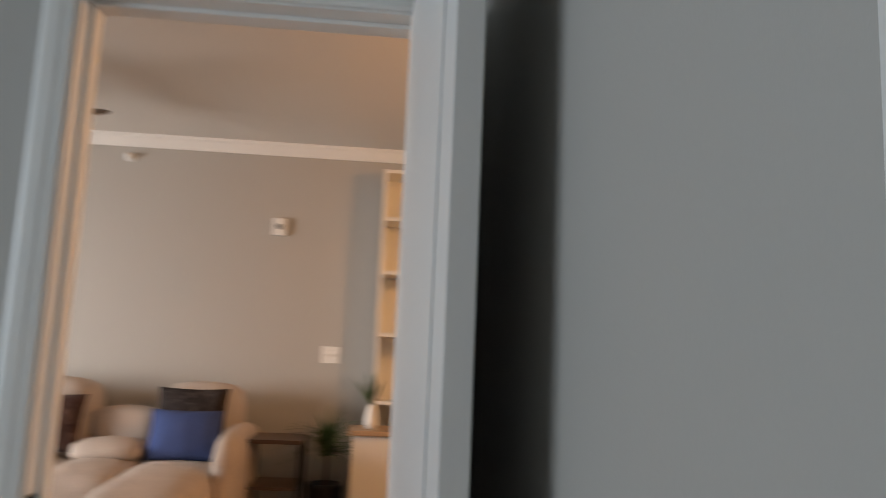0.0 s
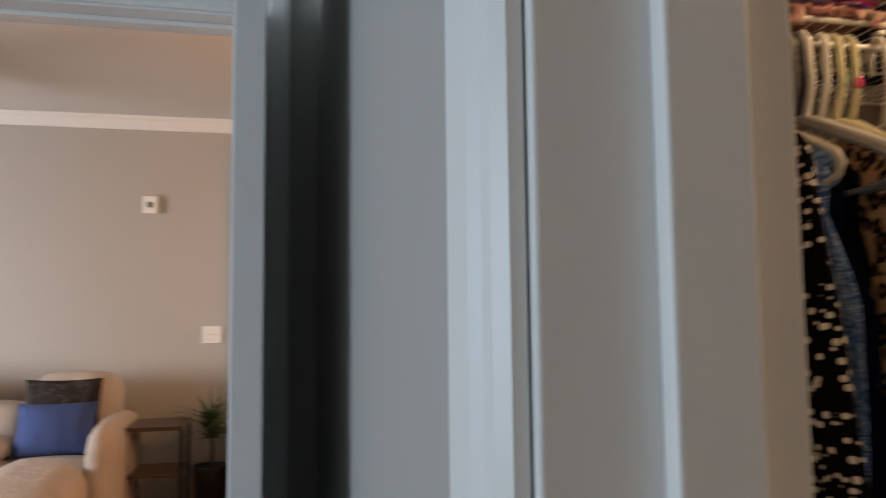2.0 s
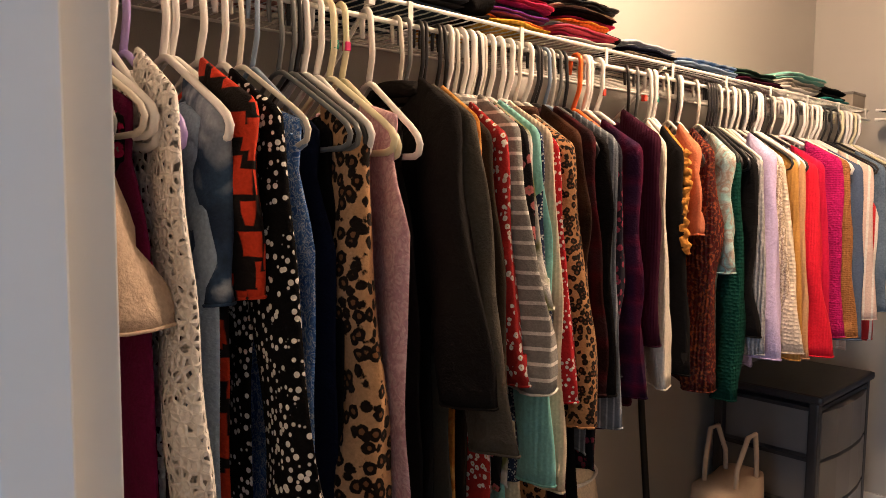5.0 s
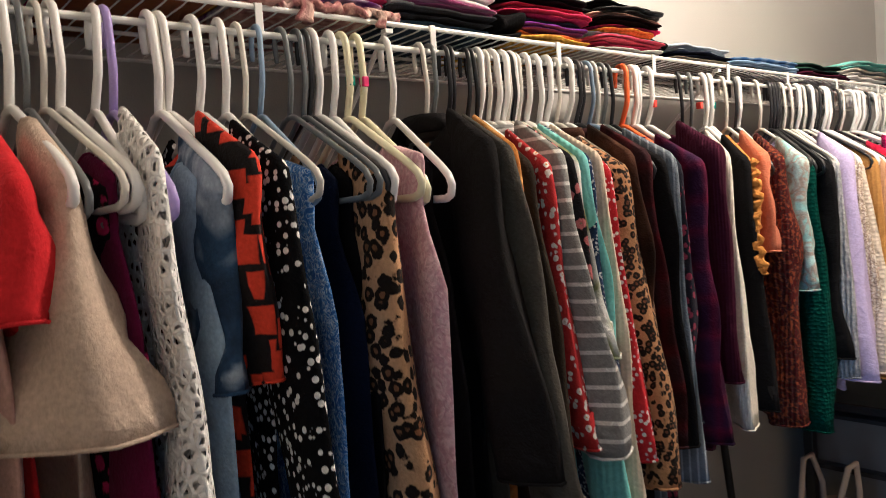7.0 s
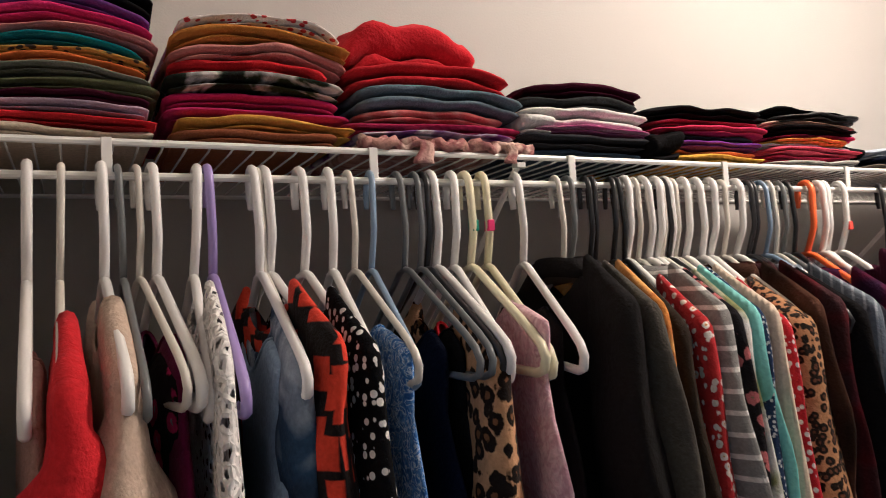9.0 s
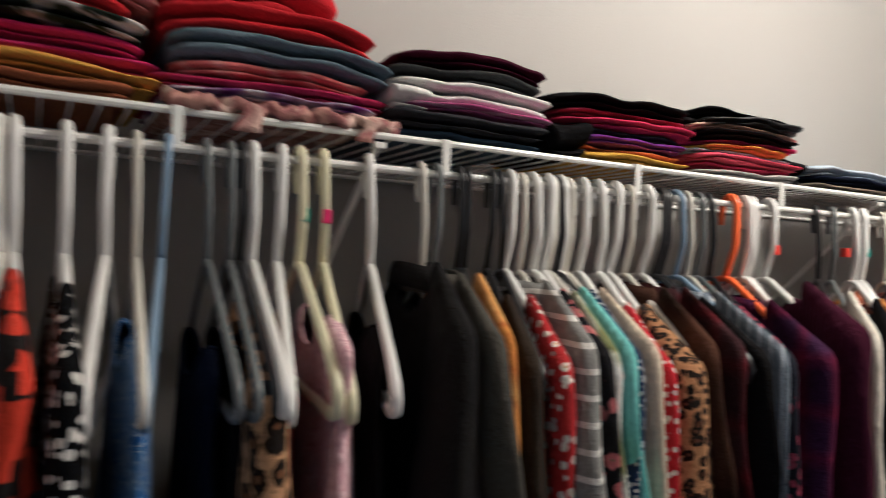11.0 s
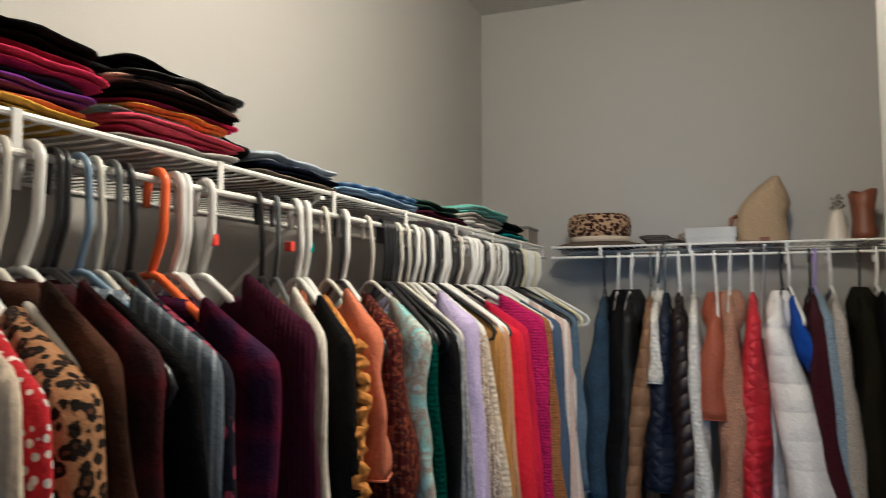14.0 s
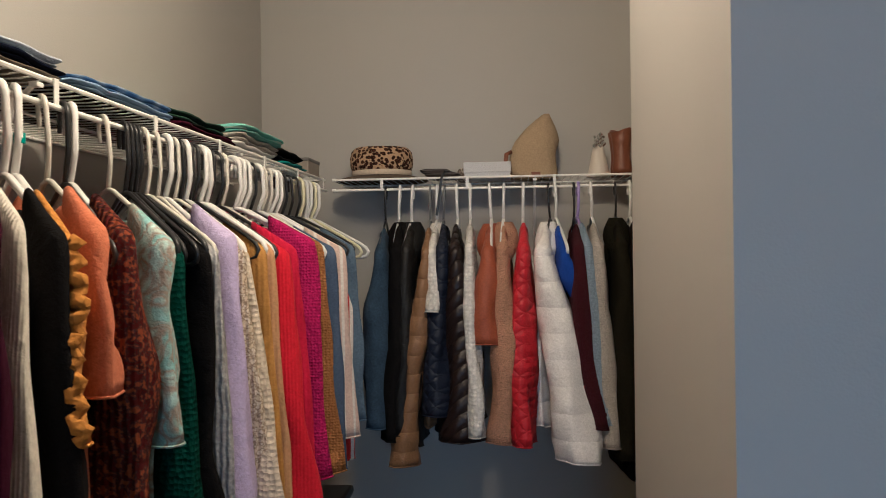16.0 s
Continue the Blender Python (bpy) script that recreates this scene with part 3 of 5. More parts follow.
def sleeve_rings(side, hw, tip, length, r0, r1, out, seed, n=16, puff=0.0, drift=0.0, cuff=0.0, flat=0.36, crease=1.5):
    """A sleeve that follows the hanger's slope to a shoulder point, hangs down and ends in an open cuff."""
    rings = []
    k = max(10, int(length / (0.028 if not puff else 0.015)))
    P, K = Vector((hw - 0.12, tip + 0.066)), Vector((hw - 0.004, tip + 0.006))
    I0, I1 = Vector((hw - 0.115, tip + 0.000)), Vector((hw + 0.002 - 2 * r0, tip - 0.066))
    spans = [(P.lerp(K, u), I0.lerp(I1, u), 0.0) for u in (0.0, 0.25, 0.5, 0.75, 0.93)]
    spans.append((K + Vector((0.001, -0.006)), I1, 0.0))
    for i in range(k + 1):
        f_ = i / k
        rad = r0 + (r1 - r0) * f_
        if cuff and f_ > 0.86:
            rad *= 1 - cuff * (f_ - 0.86) * 3
        o = Vector((hw + 0.001 + out * f_, tip - 0.016 - (length - 0.016) * f_))
        spans.append((o, o + Vector((-2 * rad, -0.052 * (1 - f_) - 0.01 * f_)), f_))
    for i, (o, inner, f_) in enumerate(spans):
        mid, half = (o + inner) / 2, (o - inner) / 2
        rad = min(half.length, r0 + (r1 - r0) * f_)
        bulge = 1 + puff * (abs(math.sin(i * 0.52)) ** 0.5 - 0.6)
        cx = drift * f_ + 0.006 * math.sin(seed * 2 + f_ * 5) * min(1, f_ * 4)
        ring = []
        for q in range(n):
            a_ = 2 * math.pi * q / n
            w = mid + half * (bulge * math.sin(a_))
            fold = 1 + 0.30 * min(1.0, f_ * 1.6) * math.sin(a_ * 3 + seed * 2.1 + 1.5 * math.sin(f_ * 7 + seed))
            ca = math.cos(a_)
            v = Vector((cx + rad * flat * (0.58 + 0.42 * min(1.0, f_ * 3.5)) * bulge * fold * math.copysign(abs(ca) ** (0.65 + (crease - 0.65) * min(1.0, f_ * 5)), ca), side * w.x, w.y))
            ring.append(v + wrinkle(v, 0.013 * min(1, f_ * 3 + 0.2), seed + 11))
        rings.append(ring)
    last = rings[-1]
    mid = sum(last, Vector()) / n
    rings.append([mid + (v - mid) * 0.88 for v in last])
    rings.append([mid + (v - mid) * 0.80 + Vector((0, 0, 0.05)) for v in last])
    return rings


def garment(name, label, category, at, rz, cloth, hw=0.20, thick=0.017, hem=0.95, sleeve=0.55, r0=0.060, r1=0.052, out=0.095, seed=0.0, flare=0.0, puff=0.0,
            drift=0.0, hood=False, collar=True, cloth2=None, narrow=0.90, group="", tip=-0.208, cuff=0.0, flat=0.40, crease=1.5, frill=False, rise=0.042):
    """Clothes on a hanger, origin at the rod above them. sleeve: its length, 0 for none; hem: the world height of the lower edge."""
    t = thing(name, label, category, at, rz, group=group)
    if sleeve:
        hw += 0.030
        out *= min(1.0, sleeve / 0.5)
    neck = 0.097 if not sleeve else (0.074 if name in ("sweater", "cardigan", "blouse") else 0.082)
    top = tip + (0.026 if not sleeve else rise)
    b = loops(bmesh.new(), body_rings(hw - 0.026 if sleeve else hw - 0.012, thick, top, tip, hem - at[2], seed, flare, puff=puff, narrow=narrow if not sleeve else 0.82, neck=neck), cap0=False)
    part("body", b, cloth, t, smooth=True)
    rim = body_rings(hw - 0.026 if sleeve else hw - 0.012, thick, top, tip, hem - at[2], seed, flare, puff=puff, narrow=narrow if not sleeve else 0.82, neck=neck)
    part("hem", sweep(bmesh.new(), rim[-1], 0.0022, 6, closed=True), cloth2 or cloth, t, smooth=True)
    if not sleeve:
        part("neck_binding", sweep(bmesh.new(), rim[1], 0.0024, 6, closed=True), cloth2 or cloth, t, smooth=True)
    if sleeve:
        for s in (-1, 1):
            sr = sleeve_rings(s, hw, tip, sleeve, r0, r1, out, seed + s, puff=puff, drift=drift, cuff=cuff, flat=flat, crease=crease)
            sl = part("sleeve", loops(bmesh.new(), sr), cloth2 or cloth, t, smooth=True)
            if frill:
                edge = [r_[4] for r_ in sr[5:-2]]
                pts = [edge[q].lerp(edge[q + 1], u / 4) + Vector((0.007 * math.sin(q * 5 + u * 1.6), s * (0.005 + 0.003 * math.sin(q * 3.1 + u * 1.6)), 0)) for q in range(len(edge) - 1) for u in range(4)]
                part("ruffle", sweep(bmesh.new(), pts, [0.0080 + 0.0020 * math.sin(q * 1.45) for q in range(len(pts))], 8), cloth2 or cloth, sl, smooth=True)
            part("cuff", sweep(bmesh.new(), sr[-3], 0.0022, 6, closed=True), cloth2 or cloth, sl, smooth=True)
    if hood:
        b = bmesh.new()
        rings = []
        for i in range(9):
            f = i / 8
            rings.append([Vector((0.046 * math.sin(f * 2.3 + 0.55) * math.cos(2 * math.pi * j / 14), -0.02 - 0.065 * f + (0.055 * math.sin(f * 2.6 + 0.35)) * math.sin(2 * math.pi * j / 14), top + 0.012 - 0.15 * f)) for j in range(14)])
        part("hood", loops(b, [[v + wrinkle(v, 0.012, seed) for v in r] for r in rings]), cloth, t, smooth=True)
    elif collar and sleeve and name in ("shirt", "jacket", "coat", "blazer"):
        rings = []
        for rx, ry, dz in ((0.025, 0.081, -0.006), (0.022, 0.076, 0.008), (0.020, 0.070, 0.018), (0.022, 0.074, 0.020), (0.026, 0.083, 0.010), (0.028, 0.088, -0.004)):
            rings.append([Vector((rx * math.cos(a), ry * math.sin(a), top + dz + 0.006 * math.cos(a) * math.cos(a))) for a in [2 * math.pi * q / 22 for q in range(22)]])
        part("collar", loops(bmesh.new(), [[v + wrinkle(v, 0.006, seed) for v in r] for r in rings]), cloth2 or cloth, t, smooth=True)
    return t


f = fabric
BLK = f("black", (0.008, 0.0075, 0.008))
NAVY = f("navy", (0.005, 0.007, 0.018))
PLUM = f("plum", (0.045, 0.006, 0.018))
CREAM = f("cream", (0.62, 0.52, 0.40))
WHITE = f("white", (0.72, 0.70, 0.68))
TANC = f("tan_crepe", (0.50, 0.395, 0.305))
REDC = f("red", (0.50, 0.015, 0.015))
LEO = f("leopard", (0.50, 0.29, 0.14), "leopard", (0.20, 0.09, 0.035), (0.012, 0.008, 0.006), scale=1.0)
LEO2 = f("leopard_small", (0.36, 0.19, 0.08), "leopard", (0.10, 0.04, 0.018), (0.012, 0.008, 0.006), scale=1.8)
HATLEO = f("hat_leopard", (0.46, 0.31, 0.18), "leopard", (0.10, 0.03, 0.02), (0.02, 0.008, 0.006), scale=1.6)

# name, label, category, x, hanger, cloth and the shape of each garment along the back rod
RACK = [
    ("dress", "pink-beige sleeveless dress", "dress", 0.215, "white", f("pinkbeige", (0.42, 0.26, 0.22)), dict(hw=0.17, hem=0.75, sleeve=0, turn=4)),
    ("blouse", "bright red ruffled sleeveless blouse", "blouse", 0.246, "white", REDC, dict(hw=0.185, hem=0.8, sleeve=0.12, r0=0.05, r1=0.065, out=0.04, turn=2, flat=0.6)),
    ("blouse", "tan crepe blouse with a wide bell sleeve", "blouse", 0.284, "white", TANC, dict(hw=0.168, hem=1.1, sleeve=0.245, r0=0.036, r1=0.112, out=0.13, turn=3, tip=-0.195, flat=0.72)),
    ("top", "black sleeveless top with grey underlayer", "top", 0.318, "white", f("blackfloral", (0.012, 0.011, 0.012), "floral", (0.45, 0.02, 0.10), (0.2, 0.2, 0.2), 0.6), dict(hw=0.175, hem=0.75, sleeve=0, turn=7, tip=-0.212)),
    ("blouse", "magenta and grey chiffon blouse", "blouse", 0.334, "white", f("magdark", (0.12, 0.006, 0.045)), dict(hw=0.18, hem=0.85, sleeve=0, turn=2, tip=-0.195)),
    ("cardigan", "long white open-work crochet cardigan", "cardigan", 0.381, "white", f("crochet_white", (0.84, 0.82, 0.79), "crochet"), dict(hw=0.19, hem=0.70, sleeve=0.74, r0=0.040, r1=0.050, out=0.1, turn=-3, tip=-0.185)),
    ("top", "brown top on a purple hanger", "top", 0.393, "purple", f("brownpur", (0.06, 0.035, 0.045)), dict(hw=0.15, hem=0.80, sleeve=0, turn=-3, tip=-0.215)),
    ("shirt", "light blue denim sleeveless shirt", "shirt", 0.443, "white", f("lightdenim", (0.20, 0.28, 0.40), "denim", (0.34, 0.43, 0.54)), dict(hw=0.165, hem=0.80, sleeve=0, turn=-4, tip=-0.207)),
    ("top", "dark blue tie-dyed top", "top", 0.449, "white", f("tiedye", (0.02, 0.035, 0.07), "blotch", (0.36, 0.41, 0.48), (0.03, 0.06, 0.12), 1.2), dict(hw=0.17, hem=0.72, sleeve=0.22, out=0.02, turn=-2, tip=-0.21)),
    ("blouse", "orange-red and black block-print blouse", "blouse", 0.456, "white", f("blockprint", (0.55, 0.045, 0.012), "blocks", c3=(0.012, 0.010, 0.010)), dict(hw=0.185, hem=0.85, sleeve=0.24, r0=0.055, r1=0.058, out=0.015, turn=3, tip=-0.187)),
    ("dress", "black dress with white dots", "dress", 0.498, "white", f("dotted", (0.005, 0.005, 0.006), "dots", (0.72, 0.70, 0.66)), dict(hw=0.19, hem=0.60, sleeve=0.75, r0=0.058, r1=0.055, out=0.13, turn=0, tip=-0.197)),
    ("dress", "blue and white swirl-print dress", "dress", 0.559, "white", f("swirl", (0.045, 0.13, 0.42), "paisley", (0.58, 0.68, 0.80), (0.12, 0.26, 0.58), 1.7), dict(hw=0.2, hem=0.70, sleeve=0, turn=-2, tip=-0.202, flare=0.15)),
    ("dress", "plain navy sleeveless dress", "dress", 0.624, "grey", NAVY, dict(hw=0.150, hem=0.70, sleeve=0, turn=-5, tip=-0.212)),
    ("dress", "black sleeveless dress", "dress", 0.648, "grey", BLK, dict(hw=0.150, hem=0.70, sleeve=0, turn=-6, tip=-0.212)),
    ("dress", "long brown leopard-print dress", "dress", 0.671, "white", LEO, dict(hw=0.175, hem=0.55, sleeve=0.70, r0=0.06, r1=0.078, out=0.045, tip=-0.217, turn=-8, flat=0.5)),
    ("top", "bright red slip top", "top", 0.702, "white", f("redslip", (0.42, 0.01, 0.015)), dict(hw=0.165, hem=0.80, sleeve=0, turn=-12, tip=-0.21)),
    ("dress", "mauve lace sleeveless dress", "dress", 0.748, "cream", f("mauve_lace", (0.56, 0.33, 0.38), "lace", (0.70, 0.50, 0.53)), dict(hw=0.21, hem=0.60, sleeve=0, thick=0.02, turn=-12, tip=-0.185, flare=0.22)),
    ("blouse", "black velvet sleeveless blouse", "blouse", 0.802, "white", BLK, dict(hw=0.165, hem=0.80, sleeve=0, turn=-16, tip=-0.195)),
    ("jacket", "black wool blazer", "blazer", 0.868, "white", f("blackwool", (0.013, 0.012, 0.012)), dict(hw=0.19, hem=0.95, sleeve=0.44, r0=0.066, r1=0.07, out=0.115, thick=0.020, turn=-14, tip=-0.172, flat=0.5)),
    ("jacket", "olive-grey utility jacket", "jacket", 0.888, "grey", f("olivegrey", (0.070, 0.064, 0.052)), dict(hw=0.19, hem=0.9, sleeve=0.5, r0=0.06, r1=0.055, thick=0.018, turn=-11, tip=-0.18, out=0.12)),
    ("blouse", "mustard floral blouse", "blouse", 0.920, "black", f("mustardfl", (0.55, 0.24, 0.03), "blotch", (0.62, 0.33, 0.08), (0.40, 0.13, 0.02), 2.0), dict(hw=0.188, hem=0.90, sleeve=0.4, r0=0.045, r1=0.045, turn=-16, tip=-0.18, out=0.075)),
    ("jacket", "dark brown suede jacket", "jacket", 0.966, "black", f("dkbrown", (0.028, 0.021, 0.015)), dict(hw=0.19, hem=0.90, sleeve=0.46, turn=-20, tip=-0.202, out=0.09)),
    ("blouse", "red blouse with small white flowers", "blouse", 0.992, "white", f("redfloral", (0.36, 0.022, 0.02), "floral", (0.72, 0.68, 0.62), (0.5, 0.25, 0.05), 1.25), dict(hw=0.19, hem=0.90, sleeve=0.4, r0=0.058, turn=-18, tip=-0.202, out=0.085)),
    ("shirt", "grey shirt with white stripes", "shirt", 1.010, "white", f("greystripe", (0.22, 0.215, 0.205), "stripes", (0.62, 0.60, 0.57), scale=6.8), dict(hw=0.19, hem=0.95, sleeve=0.43, r0=0.058, r1=0.07, out=0.11, drift=0.01, turn=-15, tip=-0.187, flat=0.46)),
    ("blouse", "black and pink floral blouse", "blouse", 1.027, "white", f("dkfloral", (0.015, 0.014, 0.016), "floral", (0.50, 0.16, 0.16), (0.16, 0.2, 0.10), 0.7), dict(hw=0.19, hem=0.95, sleeve=0.36, r0=0.05, turn=-14, tip=-0.195, out=0.08)),
    ("blouse", "white blouse with green and blue leaf print", "blouse", 1.052, "white", f("leafprint", (0.60, 0.58, 0.54), "blotch", (0.20, 0.22, 0.09), (0.62, 0.62, 0.60), 1.6), dict(hw=0.19, hem=0.95, sleeve=0.29, r0=0.055, r1=0.07, out=0.115, turn=-16, tip=-0.197)),
    ("sweater", "aqua knitted sweater", "sweater", 1.057, "white", f("aqua", (0.24, 0.54, 0.51), "rib"), dict(hw=0.19, hem=0.84, sleeve=0.60, r0=0.05, r1=0.045, turn=-12, tip=-0.192, out=0.06)),
    ("shirt", "navy and white fine-dotted shirt", "shirt", 1.072, "white", f("navydots", (0.02, 0.035, 0.09), "dots", (0.6, 0.6, 0.6), scale=2.0), dict(hw=0.19, hem=0.95, sleeve=0.40, r0=0.045, turn=-14, tip=-0.195, out=0.06)),
    ("sweater", "cream knitted sweater", "sweater", 1.084, "white", f("creamknit", (0.60, 0.50, 0.38), "rib", scale=1.4), dict(hw=0.19, hem=0.80, sleeve=0.62, r0=0.05, r1=0.045, turn=-11, tip=-0.192, out=0.06)),
    ("blouse", "red blouse with white dots", "blouse", 1.136, "white", f("reddots", (0.42, 0.016, 0.02), "dots", (0.72, 0.68, 0.64), scale=1.2), dict(hw=0.19, hem=0.95, sleeve=0.45, r0=0.05, turn=-19, tip=-0.21, out=0.07)),
    ("jacket", "leopard-print soft jacket", "jacket", 1.165, "white", LEO2, dict(hw=0.19, hem=0.80, sleeve=0.49, r0=0.07, r1=0.075, out=0.09, thick=0.022, turn=-18, tip=-0.212, flat=0.75)),
    ("shirt", "dark brown plaid flannel shirt", "shirt", 1.190, "white", f("brplaid", (0.016, 0.009, 0.006), "plaid", (0.042, 0.017, 0.010), (0.07, 0.032, 0.019)), dict(hw=0.19, hem=0.85, sleeve=0.5, turn=-17, tip=-0.19, out=0.06)),
    ("shirt", "dark red plaid flannel shirt", "shirt", 1.222, "white", f("dkredplaid", (0.020, 0.006, 0.006), "plaid", (0.085, 0.008, 0.012), (0.042, 0.019, 0.022)), dict(hw=0.19, hem=0.85, sleeve=0.48, turn=-13, tip=-0.19, out=0.05)),
    ("shirt", "black cotton shirt", "shirt", 1.246, "black", BLK, dict(hw=0.19, hem=0.85, sleeve=0.48, turn=-9, tip=-0.202, out=0.04)),
    ("shirt", "blue-grey pinstriped shirt", "shirt", 1.279, "blue", f("greydenim", (0.13, 0.15, 0.185), "pinstripe", (0.32, 0.35, 0.40), scale=4), dict(hw=0.19, hem=0.95, sleeve=0.56, r0=0.055, r1=0.05, turn=-10, tip=-0.195, out=0.03)),
    ("blouse", "dark navy floral blouse", "blouse", 1.324, "grey", f("navyfl", (0.02, 0.02, 0.03), "floral", (0.30, 0.05, 0.09), (0.1, 0.1, 0.1), 0.9), dict(hw=0.19, hem=0.90, sleeve=0.45, turn=-16, tip=-0.207, out=0.025)),
    ("shirt", "purple and red plaid flannel shirt", "shirt", 1.394, "orange", f("purplaid", (0.016, 0.005, 0.020), "plaid", (0.11, 0.008, 0.030), (0.034, 0.012, 0.040)), dict(hw=0.19, hem=0.98, sleeve=0.51, r0=0.065, r1=0.062, thick=0.022, cuff=0.5, turn=-16, tip=-0.205, out=0.025, flat=0.5)),
    ("sweater", "plum ribbed turtleneck sweater", "sweater", 1.480, "white", f("plumrib", (0.036, 0.006, 0.017), "rib", scale=1.8), dict(hw=0.19, hem=1.02, sleeve=0.44, r0=0.07, r1=0.07, out=0.02, thick=0.024, turn=-20, tip=-0.178, flat=0.55)),
    ("sweater", "white waffle-knit sweater", "sweater", 1.642, "grey", f("whitewaffle", (0.66, 0.62, 0.54), "rib", scale=2.0), dict(hw=0.19, hem=1.02, sleeve=0.53, r0=0.05, r1=0.055, turn=-41, tip=-0.192, out=0.065)),
    ("blouse", "black blouse with gold ruffle trim", "blouse", 1.696, "white", BLK, dict(hw=0.19, hem=1.05, sleeve=0.5, turn=-38, tip=-0.202, out=0.06)),
    ("blouse", "amber ruffled blouse", "blouse", 1.725, "white", f("amber", (0.60, 0.26, 0.04), "cable", scale=0.8), dict(hw=0.19, hem=1.12, sleeve=0.23, r0=0.045, turn=-40, tip=-0.202, out=0.075, frill=True)),
    ("top", "salmon jersey top", "top", 1.784, "white", f("salmon", (0.52, 0.17, 0.08)), dict(hw=0.19, hem=1.05, sleeve=0.2, r0=0.065, r1=0.07, thick=0.022, turn=-39, tip=-0.192, out=0.052, flat=0.5)),
    ("sweater", "maroon marled chunky-knit sweater", "sweater", 1.853, "white", f("marl", (0.060, 0.008, 0.008), "marl", (0.20, 0.05, 0.018), (0.04, 0.02, 0.02)), dict(hw=0.19, hem=1, sleeve=0.58, r0=0.07, r1=0.065, thick=0.026, turn=-39, tip=-0.197, out=0.035, flat=0.55)),
    ("cardigan", "mint and brown flecked cardigan", "cardigan", 1.942, "white", f("mint", (0.30, 0.52, 0.52), "blotch", (0.48, 0.66, 0.64), (0.34, 0.27, 0.22), 3.4), dict(hw=0.19, hem=1.06, sleeve=0.29, r0=0.07, r1=0.07, thick=0.022, turn=-35, tip=-0.205, out=0.015, flat=0.5)),
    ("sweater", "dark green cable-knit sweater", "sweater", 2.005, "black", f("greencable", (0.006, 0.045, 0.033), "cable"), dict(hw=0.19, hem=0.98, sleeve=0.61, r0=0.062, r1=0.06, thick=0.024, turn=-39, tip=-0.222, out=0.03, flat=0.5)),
    ("sweater", "black fine-knit sweater", "sweater", 2.045, "black", BLK, dict(hw=0.19, hem=1.05, sleeve=0.45, turn=-33, tip=-0.22, out=0.03)),
    ("sweater", "heather grey sweater", "sweater", 2.073, "white", f("heather", (0.28, 0.28, 0.29), "marl", (0.40, 0.40, 0.41), (0.32, 0.32, 0.33)), dict(hw=0.19, hem=1.05, sleeve=0.50, turn=-31, tip=-0.22, out=0.04)),
    ("sweater", "lavender knitted sweater", "sweater", 2.161, "white", f("lavender", (0.48, 0.41, 0.64)), dict(hw=0.19, hem=1, sleeve=0.55, r0=0.08, r1=0.085, thick=0.03, turn=-33, tip=-0.192, out=0.055, flat=0.55)),
    ("blouse", "cream and black lace-edged blouse", "blouse", 2.192, "white", f("creamblk", (0.60, 0.50, 0.38), "marl", (0.68, 0.60, 0.50), (0.25, 0.18, 0.12)), dict(hw=0.19, hem=1.05, sleeve=0.42, turn=-31, tip=-0.215, out=0.07)),
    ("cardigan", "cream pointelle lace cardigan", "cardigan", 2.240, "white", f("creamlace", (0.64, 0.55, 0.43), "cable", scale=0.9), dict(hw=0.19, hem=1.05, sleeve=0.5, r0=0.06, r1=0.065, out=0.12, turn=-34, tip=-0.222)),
    ("sweater", "tan ribbed sweater", "sweater", 2.319, "white", f("tanrib", (0.46, 0.26, 0.13), "rib"), dict(hw=0.19, hem=1.05, sleeve=0.55, turn=-28, tip=-0.215, out=0.05)),
    ("sweater", "mustard ribbed sweater", "sweater", 2.284, "black", f("mustrib", (0.42, 0.22, 0.05), "rib"), dict(hw=0.19, hem=1, sleeve=0.55, turn=-30, tip=-0.215, out=0.05)),
    ("sweater", "bright red ribbed sweater", "sweater", 2.362, "black", f("brightred", (0.52, 0.010, 0.024), "rib", scale=1.5), dict(hw=0.19, hem=1.02, sleeve=0.54, r0=0.07, r1=0.065, thick=0.026, turn=-21, tip=-0.222, out=0.075, flat=0.55)),
    ("sweater", "crimson knitted sweater", "sweater", 2.400, "black", f("crimson", (0.46, 0.008, 0.040), "rib"), dict(hw=0.19, hem=1.05, sleeve=0.50, turn=-18, tip=-0.215, out=0.04)),
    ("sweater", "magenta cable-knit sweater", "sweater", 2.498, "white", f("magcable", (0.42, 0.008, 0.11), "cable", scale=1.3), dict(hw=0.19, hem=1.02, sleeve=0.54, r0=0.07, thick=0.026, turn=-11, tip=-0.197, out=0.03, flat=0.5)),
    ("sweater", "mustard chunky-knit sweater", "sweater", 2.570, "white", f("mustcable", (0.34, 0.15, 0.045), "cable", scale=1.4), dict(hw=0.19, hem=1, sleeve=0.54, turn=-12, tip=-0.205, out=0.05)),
    ("sweater", "slate blue jersey sweater", "sweater", 2.698, "white", f("slateblue", (0.07, 0.10, 0.17)), dict(hw=0.19, hem=1, sleeve=0.56, r0=0.07, thick=0.026, turn=-12, tip=-0.215, out=0.025)),
    ("shirt", "pale pink and white striped shirt", "shirt", 2.780, "white", f("pinkwhite", (0.60, 0.46, 0.40), "pinstripe", (0.70, 0.66, 0.62), scale=2), dict(hw=0.19, hem=0.95, sleeve=0.50, turn=-10, tip=-0.215, out=0.03)),
    ("dress", "red and white striped long dress", "dress", 2.860, "black", f("redwhite", (0.50, 0.03, 0.03), "pinstripe", (0.70, 0.66, 0.62), scale=1.5), dict(hw=0.19, hem=0.98, sleeve=0, turn=-12)),
